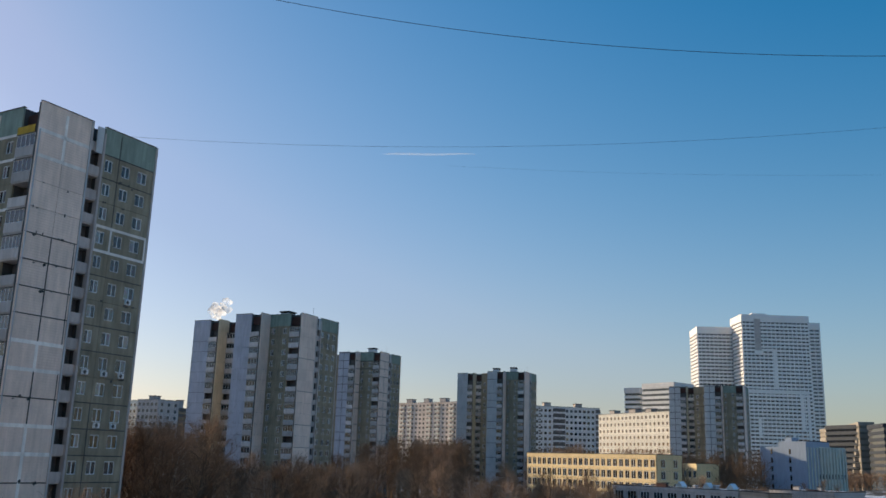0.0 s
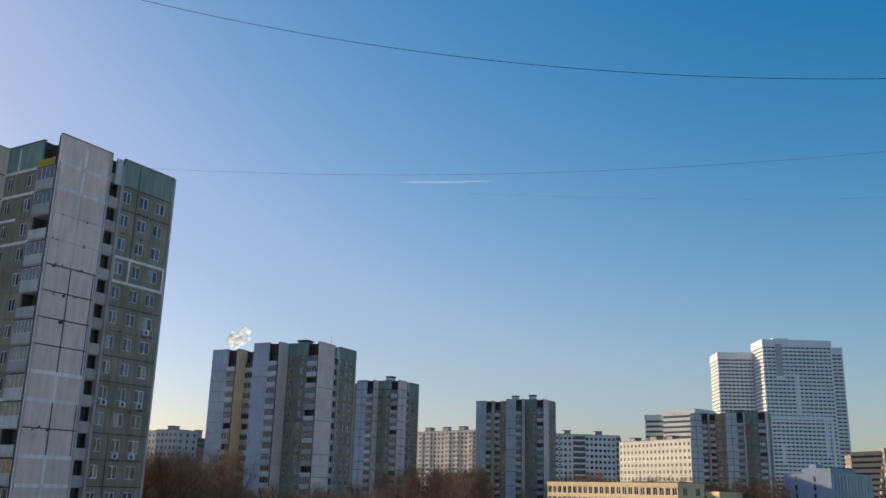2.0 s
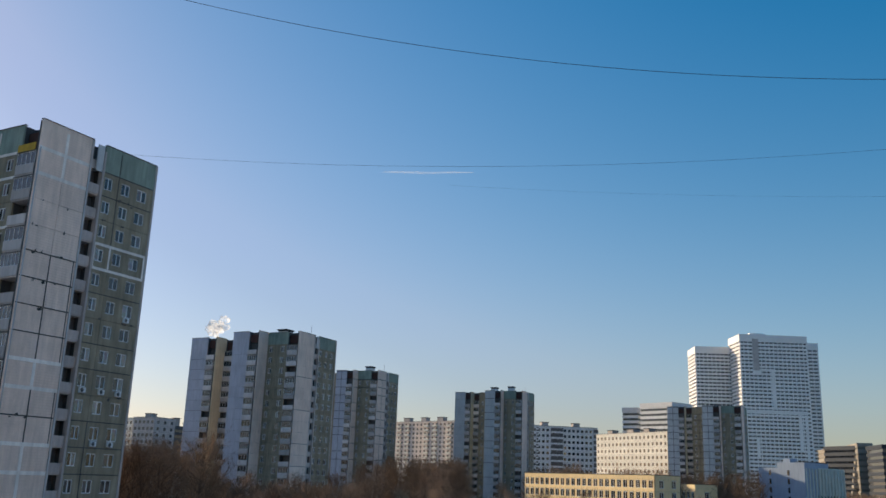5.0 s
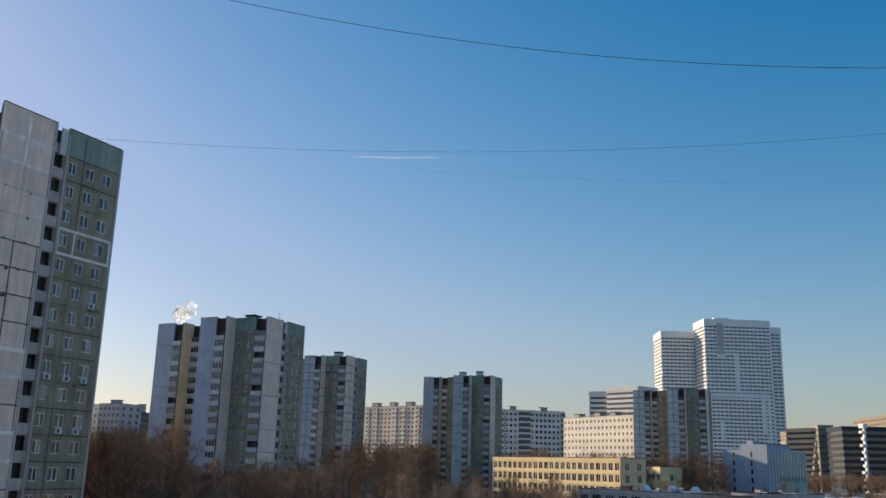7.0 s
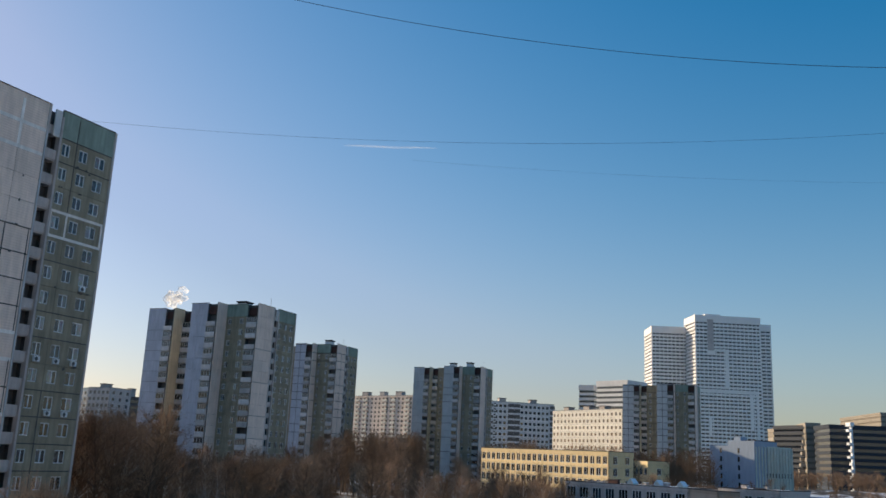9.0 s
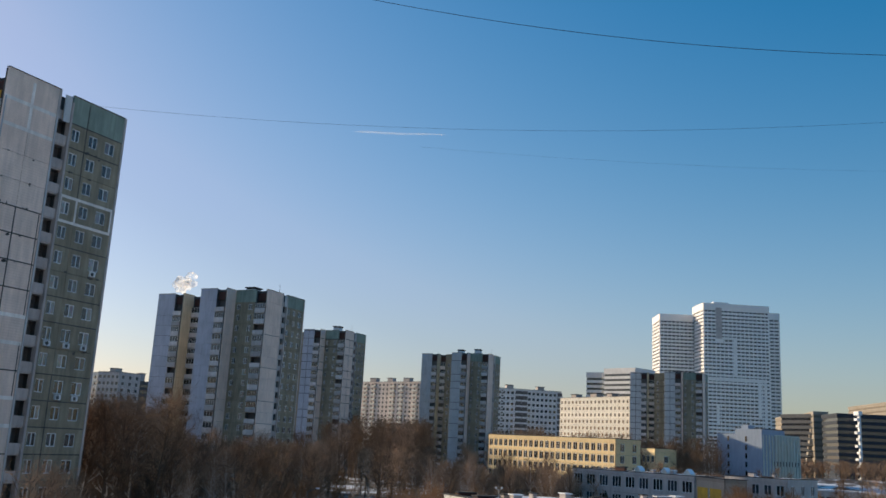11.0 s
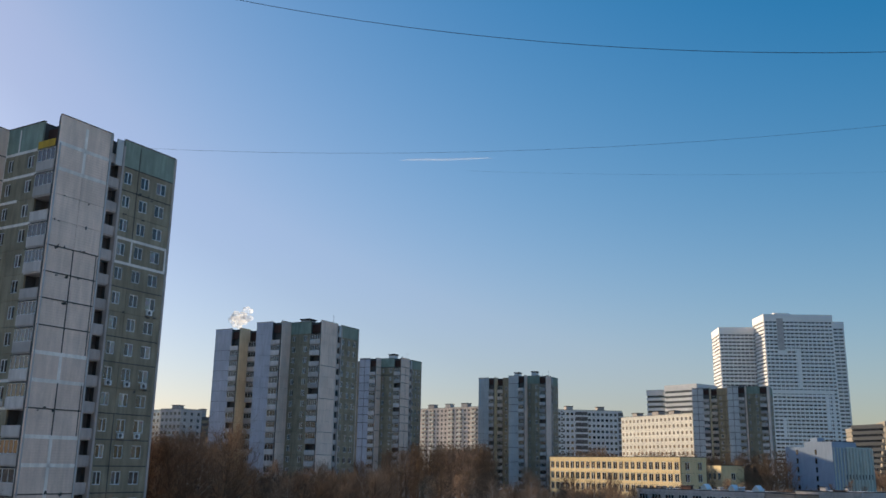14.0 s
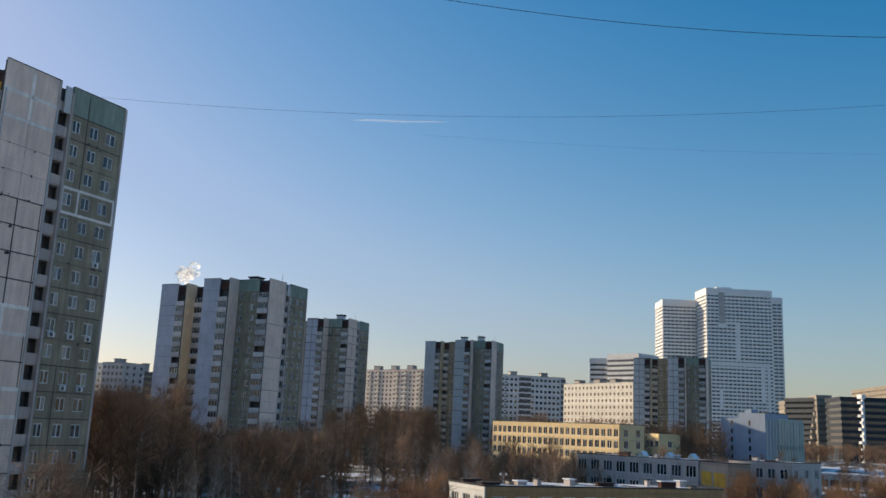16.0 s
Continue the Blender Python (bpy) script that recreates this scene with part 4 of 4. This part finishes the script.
def spruce(height, seed):
    """Small conifer: a trunk and drooping tiers of short dark sprays."""
    rw = random.Random(seed)
    b = thing("spruce_tree", Matrix.Identity(4), "small dark green spruce by the school wall", "tree", "spruces")
    tb, cb = bmesh.new(), bmesh.new()
    tube(tb, Vector((0, 0, 0)), Vector((0, 0, height)), 0.12, 0.02, 6)
    for i in range(420):
        z = height * (0.08 + 0.9 * rw.random())
        a = rw.uniform(0, 6.283)
        ln = (height - z) * 0.30 + 0.2
        st = Vector((0, 0, z)) + Vector((math.cos(a), math.sin(a), -0.2)) * ln * rw.uniform(0.0, 0.6)
        spike(cb, st, st + Vector((math.cos(a + rw.uniform(-0.5, 0.5)), math.sin(a + rw.uniform(-0.5, 0.5)), rw.uniform(-0.5, 0.1))) * ln * 0.6, 0.09)
    part("trunk", tb, M_BARK, b)
    part("crown", cb, M_NEEDLE, b)
    return b


sp = spruce(6.0, 2)
for i, (az, r, sc) in enumerate(((12.6, 203.0, 1.0), (14.6, 199.5, 0.85), (16.0, 195.0, 0.6))):
    m = Matrix.Translation(plan(az, r)) @ Matrix.Rotation(i * 1.3, 4, "Z") @ Matrix.Scale(sc, 4)
    if i == 0:
        sp.matrix_basis = m
    else:
        copy_thing(sp, m)

# ---------------------------------------------------------------- far woods, too dense to count
def far_wood(name, a0, a1, r0, r1, count, h0, h1, mat, label, seed):
    rw = random.Random(seed)
    bm = bmesh.new()
    for i in range(count):
        o = plan(rw.uniform(a0, a1), rw.uniform(r0, r1))
        o.z = gz(o.x, o.y) - 0.05
        h = rw.uniform(h0, h1)
        spike(bm, o, o + Vector((rw.uniform(-0.6, 0.6), rw.uniform(-0.6, 0.6), h)), 0.2)
        for k in range(34):
            z = h * (0.15 + 0.8 * rw.random())
            a = rw.uniform(0, 6.283)
            ln = (h - z) * rw.uniform(0.4, 0.75) + 1.2
            st = o + Vector((0, 0, z))
            d = Vector((math.cos(a), math.sin(a), rw.uniform(0.7, 1.7))).normalized()
            en = st + d * ln * 0.8
            spike(bm, st, en, 0.07)
            for q in range(4):
                c = st.lerp(en, rw.uniform(0.25, 0.95))
                spike(bm, c, c + (d + Vector((rw.uniform(-1, 1), rw.uniform(-1, 1), rw.uniform(-0.2, 1)))).normalized() * rw.uniform(1.0, 2.4), 0.04)
    return tagged(part(name, bm, mat), label, "wood", kind="stuff")


far_wood("far_wood", -2.9, 1.8, 300, 420, 120, 17, 23, M_TWIG, "dense bare wood in front of far blocks", 1)
far_wood("far_wood", 5.6, 14.2, 330, 430, 150, 15, 21, M_TWIG, "bare wood between school and slabs", 2)
far_wood("far_wood", 14.0, 19.2, 300, 395, 90, 13, 19, M_TWIG, "bare trees at the foot of the shaded tower", 8)
far_wood("thicket", 2.0, 21.0, 205, 245, 230, 6.0, 9.5, M_TWIG, "dense bare thicket below the school", 5)
far_wood("thicket", 20.0, 31.0, 180, 300, 60, 2.2, 5.0, M_TWIG, "low bare thicket by the garages", 6)
far_wood("undergrowth", -20.0, -6.0, 150, 225, 200, 7.0, 12.0, M_BARK, "dark bare undergrowth between the trees", 7)
far_wood("far_wood", 22.3, 31.5, 385, 440, 110, 4, 7, M_TWIG, "bare wood before the far blocks", 3)
far_wood("far_wood", -20.0, -13.0, 240, 420, 110, 17, 23, M_TWIG, "dense bare wood behind the nearer trees", 4)

# ---------------------------------------------------------------- overhead cables
def cable(name, d, normal_az, ends, z_mid, slope, sag, r, label):
    """A slack cable in an upright plane at distance d; height z_mid + slope * s + sag * s * s along it."""
    cu = bpy.data.curves.new(name, "CURVE")
    cu.dimensions = "3D"
    cu.bevel_depth = r
    cu.bevel_resolution = 1
    sp = cu.splines.new("POLY")
    k = 60
    sp.points.add(k)
    a = radians(normal_az)
    for i in range(k + 1):
        s = ends[0] + (ends[1] - ends[0]) * i / k
        sp.points[i].co = (d * math.sin(a) + s * math.cos(a), d * math.cos(a) - s * math.sin(a), z_mid + slope * s + sag * s * s, 1)
    cu.materials.append(M_WIRE)
    ob = new(name, cu)
    return tagged(ob, label, "cable", "overhead cables")


cable("overhead_cable", 70.0, 5.0, (-52, 56), 49.27, -0.1308, 0.002158, 0.024, "slack black cable spanning the sky")
cable("overhead_cable", 110.0, 5.0, (-66, 86), 54.045, 0.01805, 0.0008164, 0.015, "thin slack cable spanning the sky")
cable("overhead_cable", 121.7, 5.0, (-10, 95), 54.85, -0.043, 0.0006, 0.007, "faint thin cable far across the sky")


# ---------------------------------------------------------------- vapour
def puff_material(name, scale, thin, thick):
    m = bpy.data.materials.new(name)
    m.use_nodes = True
    n, l = m.node_tree.nodes, m.node_tree.links
    d, t, mx = n.new("ShaderNodeBsdfDiffuse"), n.new("ShaderNodeBsdfTranslucent"), n.new("ShaderNodeMixShader")
    d.inputs[0].default_value = t.inputs[0].default_value = (0.95, 0.95, 0.95, 1)
    l.new(d.outputs[0], mx.inputs[1])
    l.new(t.outputs[0], mx.inputs[2])
    mx.inputs[0].default_value = 0.9
    tc, ns, mr = n.new("ShaderNodeTexCoord"), n.new("ShaderNodeTexNoise"), n.new("ShaderNodeMapRange")
    tr, mx2 = n.new("ShaderNodeBsdfTransparent"), n.new("ShaderNodeMixShader")
    ns.inputs["Scale"].default_value, ns.inputs["Detail"].default_value = scale, 2.5
    mr.inputs["From Min"].default_value, mr.inputs["From Max"].default_value = 0.3, 0.6
    mr.inputs["To Min"].default_value, mr.inputs["To Max"].default_value = thin, thick
    l.new(tc.outputs["Object"], ns.inputs["Vector"])
    l.new(ns.outputs[0], mr.inputs["Value"])
    l.new(mr.outputs[0], mx2.inputs[0])
    l.new(tr.outputs[0], mx2.inputs[1])
    l.new(mx.outputs[0], mx2.inputs[2])
    l.new(mx2.outputs[0], n["Material Output"].inputs[0])
    return m


bm = bmesh.new()
rs = random.Random(31)
for k in range(16):
    h = k / 15
    size = rs.uniform(0.9, 1.7) * (1.15 - 0.35 * h)
    at = Vector((-2.2 + 4.2 * h + rs.gauss(0, 0.8), 0.6 * rs.gauss(0, 1), 2.6 * h ** 0.8 + rs.gauss(0, 0.7)))
    puff = bmesh.ops.create_icosphere(bm, subdivisions=3, radius=size)["verts"]
    for v in puff:
        v.co += noise.noise_vector(v.co * 0.9 + at * 3) * 0.6 + noise.noise_vector(v.co * 2.5 + at) * 0.25
        v.co += at
bm.normal_update()
bmesh.ops.delete(bm, geom=[f for f in bm.faces if f.normal.y > -0.15], context="FACES")
for f in bm.faces:
    f.smooth = True
STEAM = plan(-13.75, 308, 14 + 300 * math.tan(radians(8.45)))
tagged(part("steam_plume", bm, puff_material("white_steam", 0.45, 0.06, 0.6), m=Matrix.Translation(STEAM) @ Matrix.Diagonal((1.15, 1.0, 1.0, 1))), "small white puff of steam over the rooftops", "steam", kind="stuff")
bm = bmesh.new()
rings = []
for i in range(61):
    u0 = i / 60
    w = 0.3 + 5.0 * math.sin(math.pi * u0 ** 0.8) ** 0.7
    rings.append([bm.verts.new(((u0 - 0.5) * 420, math.cos(a0) * w, math.sin(a0) * w + 14 * u0 + 1.5 * math.sin(9 * u0))) for a0 in [k * 6.2832 / 8 for k in range(8)]])
for i in range(60):
    for k in range(8):
        bm.faces.new((rings[i][k], rings[i][(k + 1) % 8], rings[i + 1][(k + 1) % 8], rings[i + 1][k]))
tagged(part("vapour_trail", bm, puff_material("thin_cloud", 0.008, 0.03, 0.16), m=Matrix.Translation(plan(-1.15, 3900, 1347))), "thin white vapour trail high in the sky", "vapour trail", kind="stuff")
